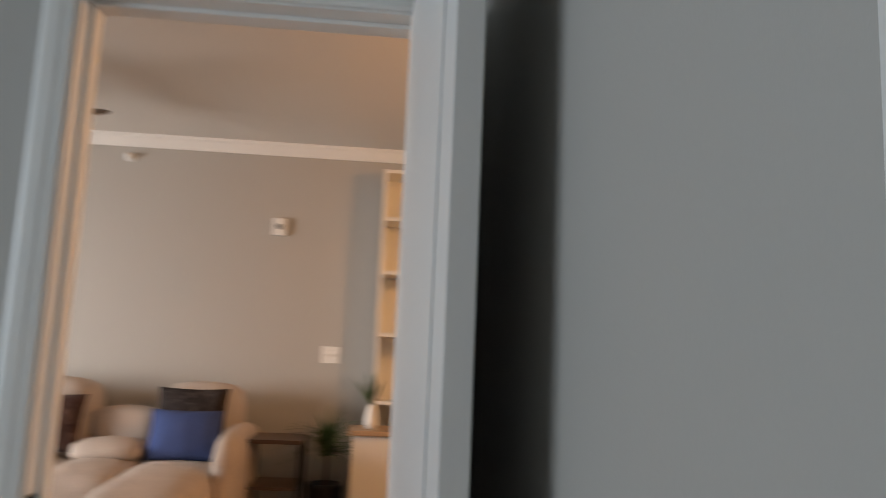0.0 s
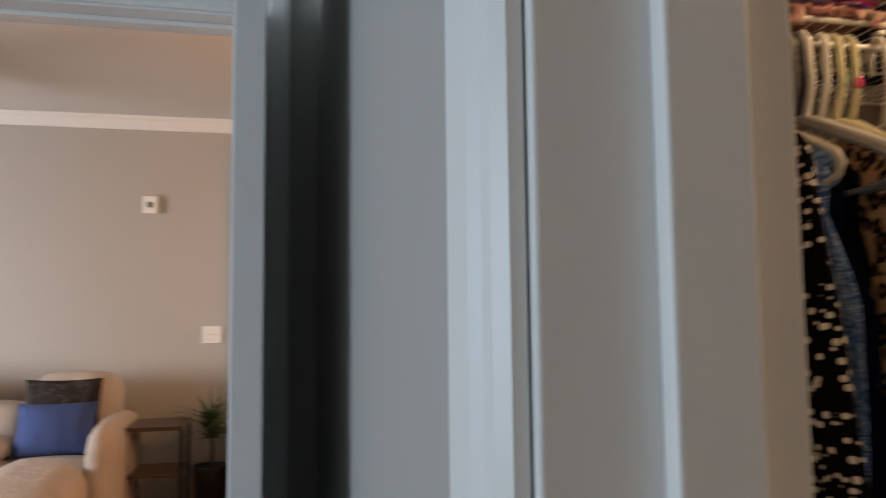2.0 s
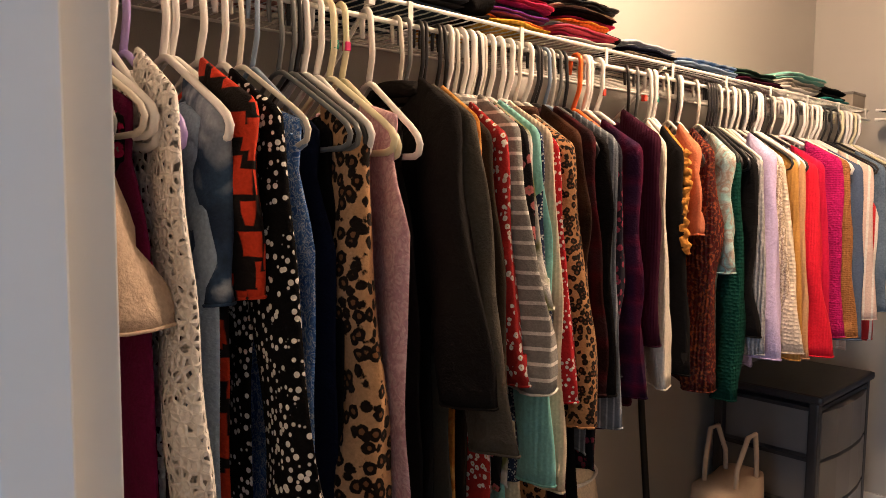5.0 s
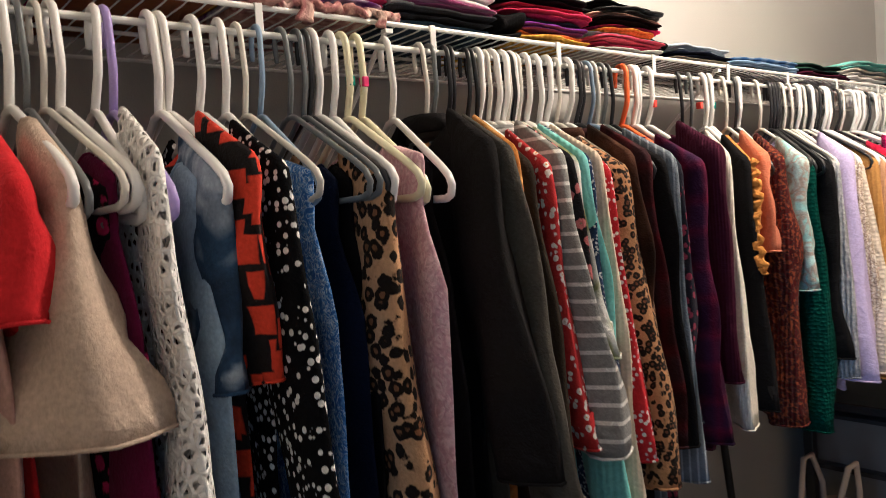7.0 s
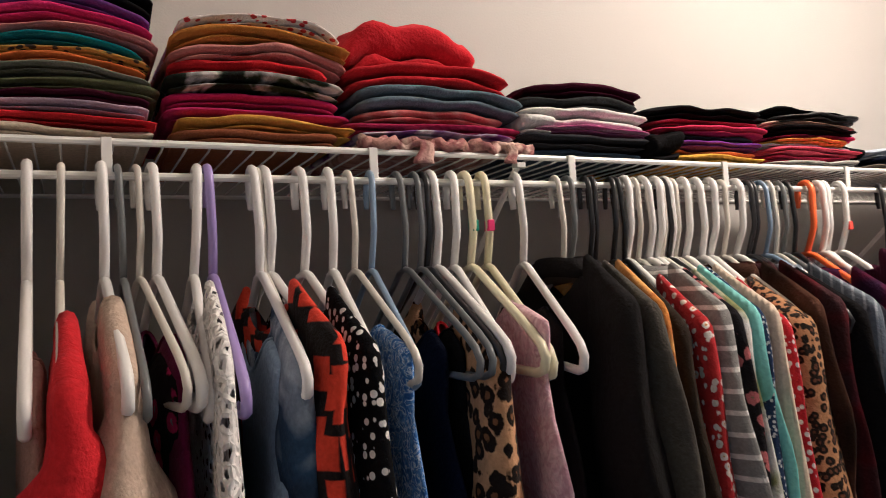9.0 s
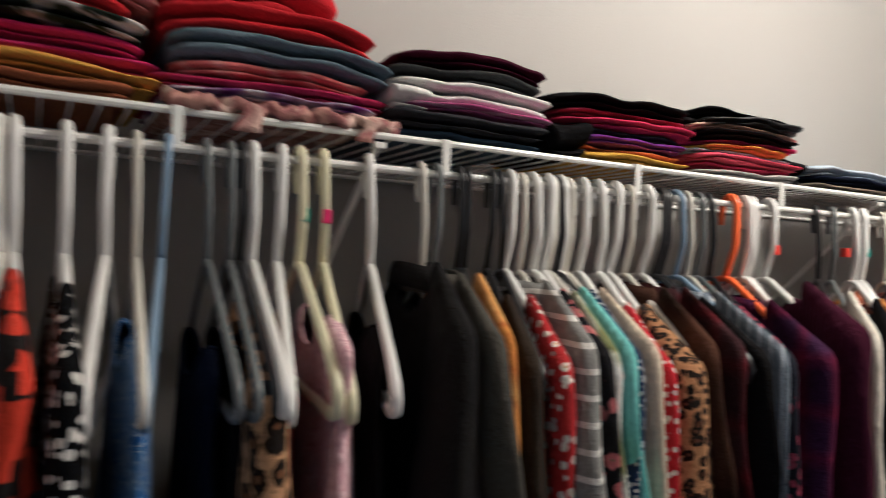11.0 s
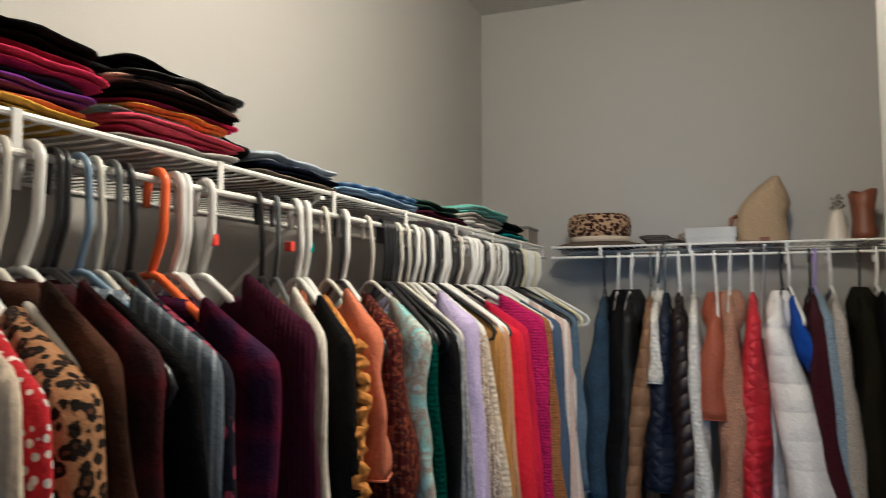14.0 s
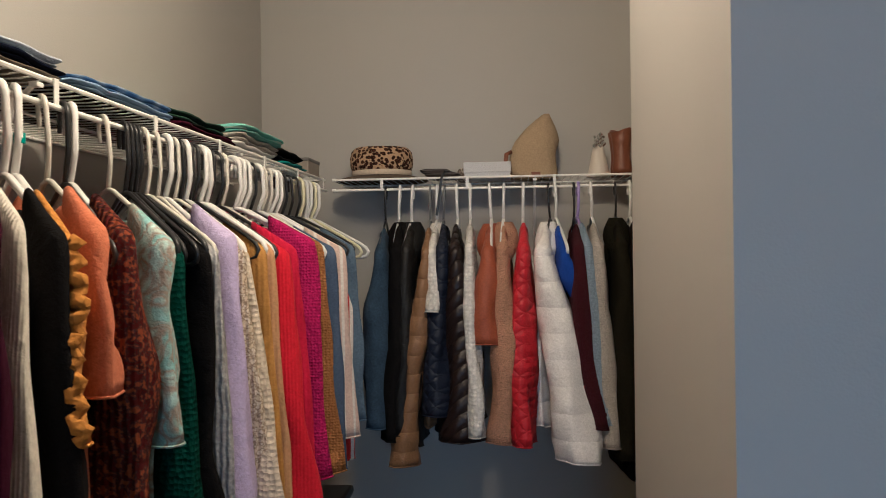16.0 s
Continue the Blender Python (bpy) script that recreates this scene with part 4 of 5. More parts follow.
    ("jacket", "light wash denim jacket", "jacket", 2.990, "black", f("washdenim", (0.06, 0.095, 0.15), "denim", (0.15, 0.21, 0.29)), dict(hw=0.19, hem=1.05, sleeve=0.50, thick=0.028, turn=-20, tip=-0.21, out=0.03)),
]
rnd = random.Random(7)
for i, (nm, lab, cat, x, hk, cloth, kw) in enumerate(RACK):
    kw = dict(kw)
    rz = kw.pop("turn", 0) + rnd.uniform(-1, 1)
    at = (x, 0.896, RODZ)
    hanger(at, rz + rnd.uniform(-2, 2), "ivory" if hk == "white" and i % 5 in (1, 3) else hk, rnd.uniform(-2.5, 2.5))
    garment(nm, lab + ", on a hanger", cat, at, rz, cloth, seed=i * 1.37, group="clothes on the back rod", **kw)

# further hangers between the clothes
for x, rz, hk in ((0.300, 4, "grey"), (0.534, -6, "white"), (0.588, -7, "blue"), (0.660, -6, "black"), (0.722, -12, "cream"), (0.933, -24, "black"),
                  (0.978, -26, "black"), (1.066, -16, "black"), (1.108, -22, "white"), (1.255, -12, "black"), (1.300, -20, "ivory"), (1.345, -24, "black"), (1.424, -20, "white"), (1.440, -28, "white"),
                  (1.598, -46, "black"), (1.835, -44, "black"), (2.020, -42, "black"), (2.032, -36, "black"), (2.118, -40, "ivory"),
                  (2.215, -38, "black"), (2.262, -36, "black"), (2.338, -30, "white"), (2.437, -26, "ivory"), (2.540, -22, "white"),
                  (2.622, -24, "black"), (2.665, -18, "white"), (2.75, -24, "ivory"), (2.82, -20, "white"), (2.925, -24, "black"), (3.04, -28, "cream")):
    hanger((x, 0.896, RODZ), rz + rnd.uniform(-4, 4), hk)

# coats on the end rod: arms run across it
COATS = [
    ("jacket", "dark blue denim jacket", "jacket", 0.679, "black", f("dkdenim", (0.02, 0.036, 0.065), "denim", (0.055, 0.09, 0.145)), dict(hem=1, sleeve=0.57, r0=0.062, turn=4, drift=-0.02, out=0.03)),
    ("hoodie", "black zip hoodie", "hoodie", 0.628, "white", BLK, dict(hem=0.92, sleeve=0.62, hood=True, turn=5, drift=-0.01, out=0.03)),
    ("jacket", "black nylon jacket with a hood", "jacket", 0.582, "white", f("blacknylon", (0.006, 0.006, 0.006), rough=0.5), dict(hem=0.9, sleeve=0.60, hood=True, turn=1, drift=-0.02, out=0.03)),
    ("jacket", "tan quilted puffer jacket", "jacket", 0.520, "grey", f("tanpuff", (0.22, 0.12, 0.055), "puff", scale=3.4, rough=0.5), dict(hem=0.98, sleeve=0.69, r0=0.05, r1=0.066, puff=0.09, out=0.04, turn=2, drift=-0.085)),
    ("vest", "white fleece vest", "vest", 0.495, "white", f("whitefleece", (0.78, 0.75, 0.70), "cable", scale=0.7), dict(hem=1.25, sleeve=0.2, r0=0.05, hood=True, turn=0, drift=0.005)),
    ("jacket", "navy diamond-quilted jacket", "jacket", 0.469, "grey", f("navyquilt", (0.006, 0.010, 0.026), "quilt", rough=0.6), dict(hem=0.96, sleeve=0.54, r0=0.065, thick=0.024, turn=2, drift=-0.035, out=0.04)),
    ("jacket", "dark brown chevron-quilted puffer jacket", "jacket", 0.427, "white", f("brownchev", (0.018, 0.010, 0.009), "chevron", rough=0.42), dict(hem=0.93, sleeve=0.62, r0=0.066, thick=0.024, turn=2, drift=0.025, r1=0.1, out=0.05)),
    ("jacket", "white fleece jacket", "jacket", 0.379, "white", f("whitefleece", (0.7, 0.7, 0.7)), dict(hem=0.96, sleeve=0.6, r0=0.045, r1=0.042, turn=2, drift=0.012)),
    ("jacket", "rust leather jacket", "jacket", 0.311, "white", f("rust", (0.30, 0.075, 0.03), rough=0.5), dict(hem=1.25, sleeve=0.3, hood=True, turn=0, drift=-0.01)),
    ("jacket", "peach sherpa hooded jacket", "jacket", 0.260, "white", f("peach", (0.70, 0.39, 0.25), "sherpa"), dict(hem=0.96, sleeve=0.61, r0=0.060, r1=0.058, hood=True, thick=0.024, turn=-1, drift=-0.005)),
    ("jacket", "red diamond-quilted jacket", "jacket", 0.193, "white", f("redquilt", (0.48, 0.012, 0.022), "quilt", rough=0.5), dict(hem=0.93, sleeve=0.63, r0=0.062, r1=0.068, thick=0.026, turn=-1, drift=-0.022, out=0.05)),
    ("jacket", "white hooded puffer jacket", "jacket", 0.105, "black", f("whitepuff", (0.82, 0.80, 0.80), "puff", scale=2.6, rough=0.55), dict(hem=0.98, sleeve=0.655, r0=0.078, r1=0.088, flat=0.74, puff=0.025, hood=True, thick=0.032, out=0.10, drift=0.125, turn=-9)),
    ("hoodie", "royal blue fleece hoodie", "hoodie", 0.085, "white", f("royal", (0.02, 0.06, 0.33)), dict(hem=1.22, sleeve=0.22, drift=0.09, r0=0.05, r1=0.05, turn=6, hw=0.175)),
    ("jacket", "maroon fleece jacket", "jacket", 0.019, "black", f("maroonfl", (0.08, 0.012, 0.022), "sherpa", scale=1.4), dict(hem=0.98, sleeve=0.56, turn=0, drift=0.05)),
    ("jacket", "light blue fuzzy jacket", "jacket", 0.004, "purple", f("ltblue", (0.42, 0.54, 0.70), "sherpa"), dict(hem=1.02, sleeve=0.55, r0=0.05, turn=3, drift=0.035)),
    ("jacket", "cream sherpa jacket", "jacket", -0.037, "white", f("creamsherpa", (0.74, 0.68, 0.62), "sherpa"), dict(hem=0.98, sleeve=0.62, r0=0.058, thick=0.022, turn=1, drift=0.025)),
    ("coat", "dark olive hooded parka", "coat", -0.121, "black", f("dkolive", (0.012, 0.011, 0.007)), dict(hem=0.85, sleeve=0.66, hood=True, thick=0.026, turn=-2, drift=0.01)),
    ("coat", "black wool coat", "coat", -0.170, "white", BLK, dict(hem=0.80, sleeve=0.66, turn=2, drift=0)),
]
for i, (nm, lab, cat, y, hk, cloth, kw) in enumerate(COATS):
    kw = dict(kw)
    rz = -90 + kw.pop("turn", 0)
    at = (3.388, y, RODZ)
    hanger(at, rz, hk)
    kw = dict(dict(tip=-0.206 - rnd.uniform(0, 0.014), hw=0.197, r0=0.07, r1=0.062, out=0.07, flat=0.66, thick=0.026, collar=False, crease=0.9, rise=0.082), **kw)
    garment(nm, lab + ", hung on the end rod", cat, at, rz, cloth, seed=40 + i * 1.9, group="coats on the end rod", **kw)

# ---------------------------------------------------------------- folded clothes on the back shelf


def slab_rings(x0, x1, y0, y1, z0, z1, seed, n=24, k=14, sag=0.004, droop=0.0):
    """A soft folded bundle: rounded along its front and back and at its ends."""
    rings = []
    hy, hz, cy, cz = (y1 - y0) / 2, (z1 - z0) / 2, (y0 + y1) / 2, (z0 + z1) / 2
    fs = [0, 0.012, 0.04] + [i / k for i in range(1, k)] + [0.96, 0.988, 1.0]
    for f_ in fs:
        e = min(f_, 1 - f_)
        s = 0.35 + 0.65 * math.sqrt(max(0.0, 1 - (1 - min(1.0, e / 0.05)) ** 2))
        sy = 0.93 + 0.07 * min(1.0, e / 0.05)
        ring = []
        for j in range(n):
            a = 2 * math.pi * j / n
            c, d = math.cos(a), math.sin(a)
            y = cy + hy * sy * math.copysign(abs(c) ** 0.50, c)
            z = cz + hz * s * math.copysign(abs(d) ** 0.95, d)
            v = Vector((x0 + (x1 - x0) * f_, y, z))
            q = Vector((v.x * 9 + seed, v.y * 9, seed * 2.3))
            lift = sag * noise.noise(q) + 0.5 * sag * noise.noise(q * 2.7)
            v.z += lift * (1 if d > -0.2 else 0.6) - droop * (2 * f_ - 1) ** 2
            v.y += 0.012 * noise.noise(Vector((v.x * 16 + seed, 3.3, v.z * 30)))
            ring.append(v)
        rings.append(ring)
    return rings


def folded(name, label, category, x0, x1, y0, y1, z, h, cloth, seed, folds=2, rz=0.0, sag=0.004, droop=0.0, group="folded clothes on the shelf"):
    cx, cy = (x0 + x1) / 2, (y0 + y1) / 2
    t = thing(name, label, category, (cx, cy, z), rz, group=group)
    leaves = ((0.0, 0.26, 0.007), (0.24, 1.0, 0.0)) if folds == 1 else ((0.0, 0.5, 0.005), (0.48, 1.0, 0.0))
    for i, (lo, hi, back) in enumerate(leaves):
        b = loops(bmesh.new(), slab_rings(x0 - cx + 0.6 * back, x1 - cx - 0.6 * back, y0 - cy + back, y1 - cy, h * lo - 0.0005, h * hi + 0.001, seed, sag=sag, droop=droop))
        part("fold", b, cloth, t, smooth=True)
    return t


SY0, SY1, SZ = 0.905, 1.19, LIPZ + 0.0045
STACKS = [
    (0.158, 0.340, [("cream", CREAM, 0.016), ("red", REDC, 0.014), ("lilac", f("lilac", (0.40, 0.30, 0.40)), 0.014), ("maroon", PLUM, 0.012), ("olive", f("olive", (0.12, 0.13, 0.06)), 0.017),
                    ("grey-green", f("greygreen", (0.20, 0.21, 0.16)), 0.012), ("orange", f("orangec", (0.62, 0.16, 0.02)), 0.012), ("yellow-dotted", f("yelldot", (0.55, 0.35, 0.06), "dots", (0.05, 0.05, 0.05)), 0.010), ("teal", f("tealc", (0.03, 0.20, 0.26)), 0.014),
                    ("pink", f("pinkc", (0.60, 0.24, 0.24)), 0.012), ("hot pink", f("hotpink", (0.55, 0.02, 0.14)), 0.016), ("violet", f("violet", (0.14, 0.05, 0.24)), 0.016), ("black", BLK, 0.035)]),
    (0.358, 0.570, [("rust", f("rustc", (0.26, 0.085, 0.03)), 0.018), ("golden yellow", f("gold", (0.58, 0.30, 0.03)), 0.018), ("magenta", f("magc", (0.45, 0.02, 0.13)), 0.018), ("hot pink", f("hotpink", (0.5, 0, 0)), 0.016),
                    ("black and white print", f("bwprint", (0.015, 0.015, 0.015), "blotch", (0.55, 0.50, 0.50), (0.02, 0.03, 0.02), 2.5), 0.022), ("red", REDC, 0.018), ("salmon pink", f("salmonp", (0.55, 0.22, 0.19)), 0.018), ("ochre", f("ochre", (0.48, 0.20, 0.02)), 0.020),
                    ("white with red print", f("whitered", (0.68, 0.64, 0.60), "dots", (0.40, 0.03, 0.03)), 0.016)]),
    (0.584, 0.828, [("blush patterned", f("blush", (0.55, 0.32, 0.26), "blotch", (0.64, 0.46, 0.38), (0.30, 0.12, 0.12), 2.4), 0.017), ("purple-print white", f("purpwhite", (0.60, 0.56, 0.60), "blotch", (0.16, 0.04, 0.22), (0.4, 0.3, 0.45), 2.6), 0.012), ("raspberry", f("rasp", (0.32, 0.015, 0.07), "rib"), 0.016),
                    ("coral plaid", f("coralplaid", (0.50, 0.13, 0.12), "plaid", (0.62, 0.40, 0.34), (0.40, 0.10, 0.09), 1.4), 0.016), ("blue-grey", f("bluegrey", (0.13, 0.17, 0.21)), 0.028), ("red fleece", f("redfleece", (0.46, 0.012, 0.014)), 0.034)]),
    (0.846, 1.068, [("dark denim", f("dkdenim", (0, 0, 0)), 0.016), ("charcoal print", f("charprint", (0.03, 0.03, 0.035)), 0.022), ("pink-striped", f("pinkstr", (0.42, 0.10, 0.26), "stripes", (0.55, 0.30, 0.42), scale=20), 0.010), ("white", WHITE, 0.030), ("charcoal", f("charcoal", (0.035, 0.036, 0.038)), 0.022), ("plum", PLUM, 0.020)]),
    (1.098, 1.330, [("yellow", f("yellow", (0.62, 0.36, 0.02), "rib"), 0.014), ("orange", f("orange2", (0.55, 0.15, 0.03)), 0.011), ("purple", f("purple", (0.14, 0.03, 0.26)), 0.013), ("charcoal", f("charcoal", (0, 0, 0)), 0.012), ("coral red", f("coral", (0.50, 0.025, 0.09)), 0.014),
                    ("brick red", f("brickred", (0.30, 0.018, 0.05)), 0.012), ("black", BLK, 0.018)]),
    (1.356, 1.575, [("grey-white", f("greywhite", (0.42, 0.40, 0.38)), 0.012), ("coral", f("coral", (0, 0, 0)), 0.012), ("pink", f("pink2", (0.62, 0.07, 0.12)), 0.012), ("pale blue", f("paleblue", (0.36, 0.50, 0.54)), 0.009), ("yellow", f("yellow", (0, 0, 0)), 0.009), ("hot pink", f("hotpink", (0, 0, 0)), 0.009),
                    ("black", BLK, 0.012), ("blush", f("blush2", (0.58, 0.38, 0.30)), 0.009), ("black shiny", f("blackshine", (0.014, 0.014, 0.015), rough=0.45), 0.014), ("black", BLK, 0.011)]),
    (1.64, 1.865, [("taupe", f("taupe", (0.18, 0.15, 0.12)), 0.012), ("dark navy", NAVY, 0.015), ("pale washed denim", f("paledenim", (0.36, 0.42, 0.52), "denim", (0.50, 0.56, 0.64)), 0.018)]),
    (1.90, 2.25, [("black", BLK, 0.008), ("light blue denim", f("bluejean", (0.24, 0.36, 0.56), "denim", (0.30, 0.42, 0.60)), 0.014), ("dark blue plaid", f("blueplaid", (0.08, 0.15, 0.30), "plaid", (0.20, 0.30, 0.46), (0.4, 0.48, 0.58), 2), 0.014)]),
    (2.26, 2.58, [("maroon", PLUM, 0.015), ("black", BLK, 0.010), ("dark green", f("dkgreen", (0.025, 0.065, 0.045)), 0.024)]),
    (2.60, 2.95, [("white", WHITE, 0.028), ("ivory cable-knit", f("ivory", (0.58, 0.54, 0.47), "cable"), 0.024), ("mint striped", f("mintstripe", (0.20, 0.48, 0.42), "stripes", (0.62, 0.66, 0.60), scale=14), 0.022)]),
    (2.97, 3.22, [("teal", f("teal2", (0.03, 0.20, 0.20)), 0.018), ("black", BLK, 0.045)]),
]
sd = 100.0
for x0, x1, layers in STACKS:
    z = SZ
    bow = 0.16 if x1 < 0.9 else 0.08
    for k, (word, cloth, h) in enumerate(layers):
        a, b_ = rnd.uniform(-0.010, 0.010), rnd.uniform(-0.012, 0.008)
        if 1.0 < x0 < 1.1 and k < 3:
            a += 0.030
        folded("folded_garment", word + " garment folded flat in a shelf stack", "folded clothes", x0 + 1.2 * a, x1 + 1.4 * b_, SY0 + rnd.uniform(-0.008, 0.022), SY1 - rnd.uniform(0, 0.03), z, h, cloth, sd,
               folds=2 if h > 0.023 else 1, sag=0.0065, droop=bow * (z - SZ), rz=rnd.uniform(-2.5, 2.5))
        z += h + 0.0003
        sd += 3.7
folded("folded_garment", "red fleece garment bunched on top of a stack", "folded clothes", 0.582, 0.775, 0.925, 1.13, SZ + 0.118, 0.066, f("redfleece", (0, 0, 0)), 301, folds=1, sag=0.034, droop=0.022, rz=-3)
folded("folded_garment", "black garment rolled behind a stack", "folded clothes", 1.560, 1.640, 0.94, 1.12, SZ, 0.055, BLK, 305, folds=2, sag=0.012)
folded("folded_garment", "black garment bunched beside a stack", "folded clothes", 1.072, 1.128, 0.900, 1.08, SZ, 0.050, BLK, 317, folds=1, sag=0.02)
folded("folded_garment", "black garment with an uneven folded collar", "folded clothes", 1.335, 1.420, 0.93, 1.10, SZ + 0.078, 0.020, BLK, 321, folds=1, sag=0.02, rz=4)
folded("folded_garment", "white towel rolled with a rounded end", "folded clothes", 0.836, 0.885, 0.905, 1.10, SZ + 0.034, 0.032, WHITE, 323, folds=1, sag=0.008)

# a loose ruffled scarf along the shelf's edge, with ends that hang over it
scarf = thing("scarf", "blush patterned ruffled scarf hanging over the shelf edge", "scarf", (0.70, 0.905, SZ))
SC = f("blush", (0, 0, 0))
for k in range(4):
    pts = [(-0.115 + 0.255 * q / 26, -0.006 + 0.007 * k + 0.007 * math.sin(q * 1.3 + k * 2.1), 0.006 + 0.0045 * (k % 2) + 0.004 * math.sin(q * 1.9 + k)) for q in range(27)]
    part("ruffle", sweep(bmesh.new(), pts, [0.0062 + 0.0022 * math.sin(q * 2.3 + k * 1.7) for q in range(27)], 8), SC, scarf, smooth=True)
for x, w, drop in ((-0.035, 0.013, 0.030), (0.096, 0.009, 0.026)):
    rings = []
    for q in range(6):
        g = q / 5
        rings.append([Vector((x + w * (0.6 + 0.6 * g) * math.cos(2 * math.pi * j / 12) + 0.004 * math.sin(g * 5), -0.014 - 0.004 * g + 0.004 * math.sin(2 * math.pi * j / 12) * (1 + 0.5 * math.sin(j * 2.0)), 0.010 - drop * g)) for j in range(12)])
    part("hanging_end", loops(bmesh.new(), rings), SC, scarf, smooth=True)

# ---------------------------------------------------------------- things on the coat shelf
SHX = 3.55
hat = thing("sun_hat", "leopard-print hat with a cream band and wide brim", "hat", (SHX, 0.722, SZ))
b = bmesh.new()
lathe(b, [(0.02, 0.012), (0.155, 0.004), (0.172, 0.0), (0.175, 0.004), (0.155, 0.012), (0.112, 0.022), (0.02, 0.022)], 40, sx=0.85, sy=1.0)
part("brim", b, f("hatbrim", (0.10, 0.075, 0.055)), hat, smooth=True)
b = bmesh.new()
lathe(b, [(0.113, 0.016), (0.114, 0.038), (0.113, 0.040), (0.02, 0.040)], 40, sx=0.9)
part("band", b, CREAM, hat, "cream ribbon band", smooth=True)
b = bmesh.new()
lathe(b, [(0.11, 0.038), (0.117, 0.055), (0.119, 0.085), (0.113, 0.112), (0.098, 0.126), (0.05, 0.122), (0.01, 0.119)], 40, sx=0.9)
for v in b.verts:
    v.co += wrinkle(v.co, 0.008, 3.0)
part("crown", b, HATLEO, hat, "leopard-print crown", smooth=True)

bag = thing("folded_handbag", "crumpled dark brown leather strap bag", "bag", (SHX - 0.05, 0.475, SZ))
b = bmesh.new()
for k in range(4):
    loops(b, [[v + Vector((0, 0, 0)) for v in ring] for ring in slab_rings(-0.06, 0.06, -0.07 + 0.015 * k, 0.06 + 0.008 * k, 0.007 * k, 0.007 * k + 0.012, 70 + k, sag=0.006)])
part("body", b, mat("dark_leather", (0.03, 0.02, 0.016), 0.5, vary=0.2, grain=120, bump=0.3), bag, smooth=True)
b = bmesh.new()
sweep(b, [(-0.10, -0.02, 0.02), (-0.15, -0.01, 0.014), (-0.165, 0.0, -0.01), (-0.168, 0.012, -0.10), (-0.168, 0.018, -0.14)], 0.004, 6)
part("strap", b, BLACKP, bag)

bx = thing("gift_box", "silver glitter paper gift box with a lid", "box", (SHX, 0.322, SZ))
part("body", boxed(-0.065, 0.065, -0.084, 0.084, 0, 0.046, bevel=0.002), GLITTER, bx)
part("lid", boxed(-0.0675, 0.0675, -0.0865, 0.0865, 0.0225, 0.060, bevel=0.002), GLITTER, bx)
snake = thing("clutch_bag", "grey snake-print clutch bag", "bag", (SHX + 0.055, 0.418, SZ))
b = loops(bmesh.new(), slab_rings(-0.02, 0.03, -0.03, 0.03, 0, 0.052, 55))
part("body", b, f("snake", (0.25, 0.21, 0.17), "blotch", (0.45, 0.40, 0.34), (0.08, 0.06, 0.05), 5), snake, smooth=True)

bp = thing("cloth_backpack", "tan canvas backpack with a pointed top flap", "backpack", (SHX, 0.150, SZ))
b = bmesh.new()
rings = []
for k in range(13):
    q = k / 12
    w = 0.086 * (1 - 0.05 * q) * (1 if q < 0.55 else 1 - 0.82 * ((q - 0.55) / 0.45) ** 1.3)
    d = 0.06 * (1 - 0.55 * q)
    cy = -0.028 * max(0, q - 0.4) / 0.6 * 1.6
    rings.append([Vector((d * math.cos(2 * math.pi * j / 20), cy + w * math.copysign(abs(math.sin(2 * math.pi * j / 20)) ** 0.7, math.sin(2 * math.pi * j / 20)), 0.238 * q)) for j in range(20)])
rings = [[v + wrinkle(v, 0.012, 9.0) for v in r] for r in rings]
part("body", loops(b, rings), f("tancanvas", (0.40, 0.30, 0.185)), bp, smooth=True)
b = bmesh.new()
sweep(b, [(-0.02, 0.088, 0.02), (-0.03, 0.106, 0.05), (-0.03, 0.102, 0.09), (-0.015, 0.085, 0.10)], 0.008, 8)
part("strap", b, LEATHER, bp, "brown leather strap", smooth=True)
b = boxed(-0.064, -0.058, -0.02, 0.012, 0.004, 0.020, bevel=0.001)
part("leather_patch", b, LEATHER, bp)

bt = thing("perfume_flacon", "ivory cone-shaped purse with a jewelled bow", "purse", (SHX, -0.085, SZ))
b = bmesh.new()
lathe(b, [(0.002, 0), (0.041, 0.0), (0.040, 0.01), (0.022, 0.10), (0.016, 0.115), (0.002, 0.117)], 24)
part("body", b, mat("ivory_leather", (0.66, 0.60, 0.52), 0.4, vary=0.05), bt, smooth=True)
b = bmesh.new()
rr = random.Random(3)
for k in range(22):
    a, rad = rr.uniform(0, 6.28), rr.uniform(0.004, 0.024)
    bmesh.ops.create_icosphere(b, subdivisions=1, radius=rr.uniform(0.005, 0.009), matrix=Matrix.Translation((-0.02 + rr.uniform(-0.01, 0.01), rad * math.cos(a), 0.135 + rad * 1.1 * math.sin(a))))
part("jewelled_bow", b, CHROME, bt, "sparkling jewelled bow")
bo = thing("ankle_boot", "brown leather ankle boots standing on the shelf", "boot", (SHX, -0.165, SZ))
for s, nm in ((-0.025, "boot_left"), (0.03, "boot_right")):
    b = bmesh.new()
    rings = [[Vector((s + (r1 * 0.9) * math.cos(2 * math.pi * j / 18) - (0.02 if z < 0.05 else 0), r1 * math.sin(2 * math.pi * j / 18), z + (0.008 * math.sin(4 * math.pi * j / 18) if z > 0.15 else 0))) for j in range(18)]
             for r1, z in ((0.034, 0.0), (0.036, 0.03), (0.030, 0.07), (0.034, 0.12), (0.042, 0.165), (0.038, 0.166), (0.03, 0.12))]
    part(nm, loops(b, rings), LEATHER, bo, smooth=True)

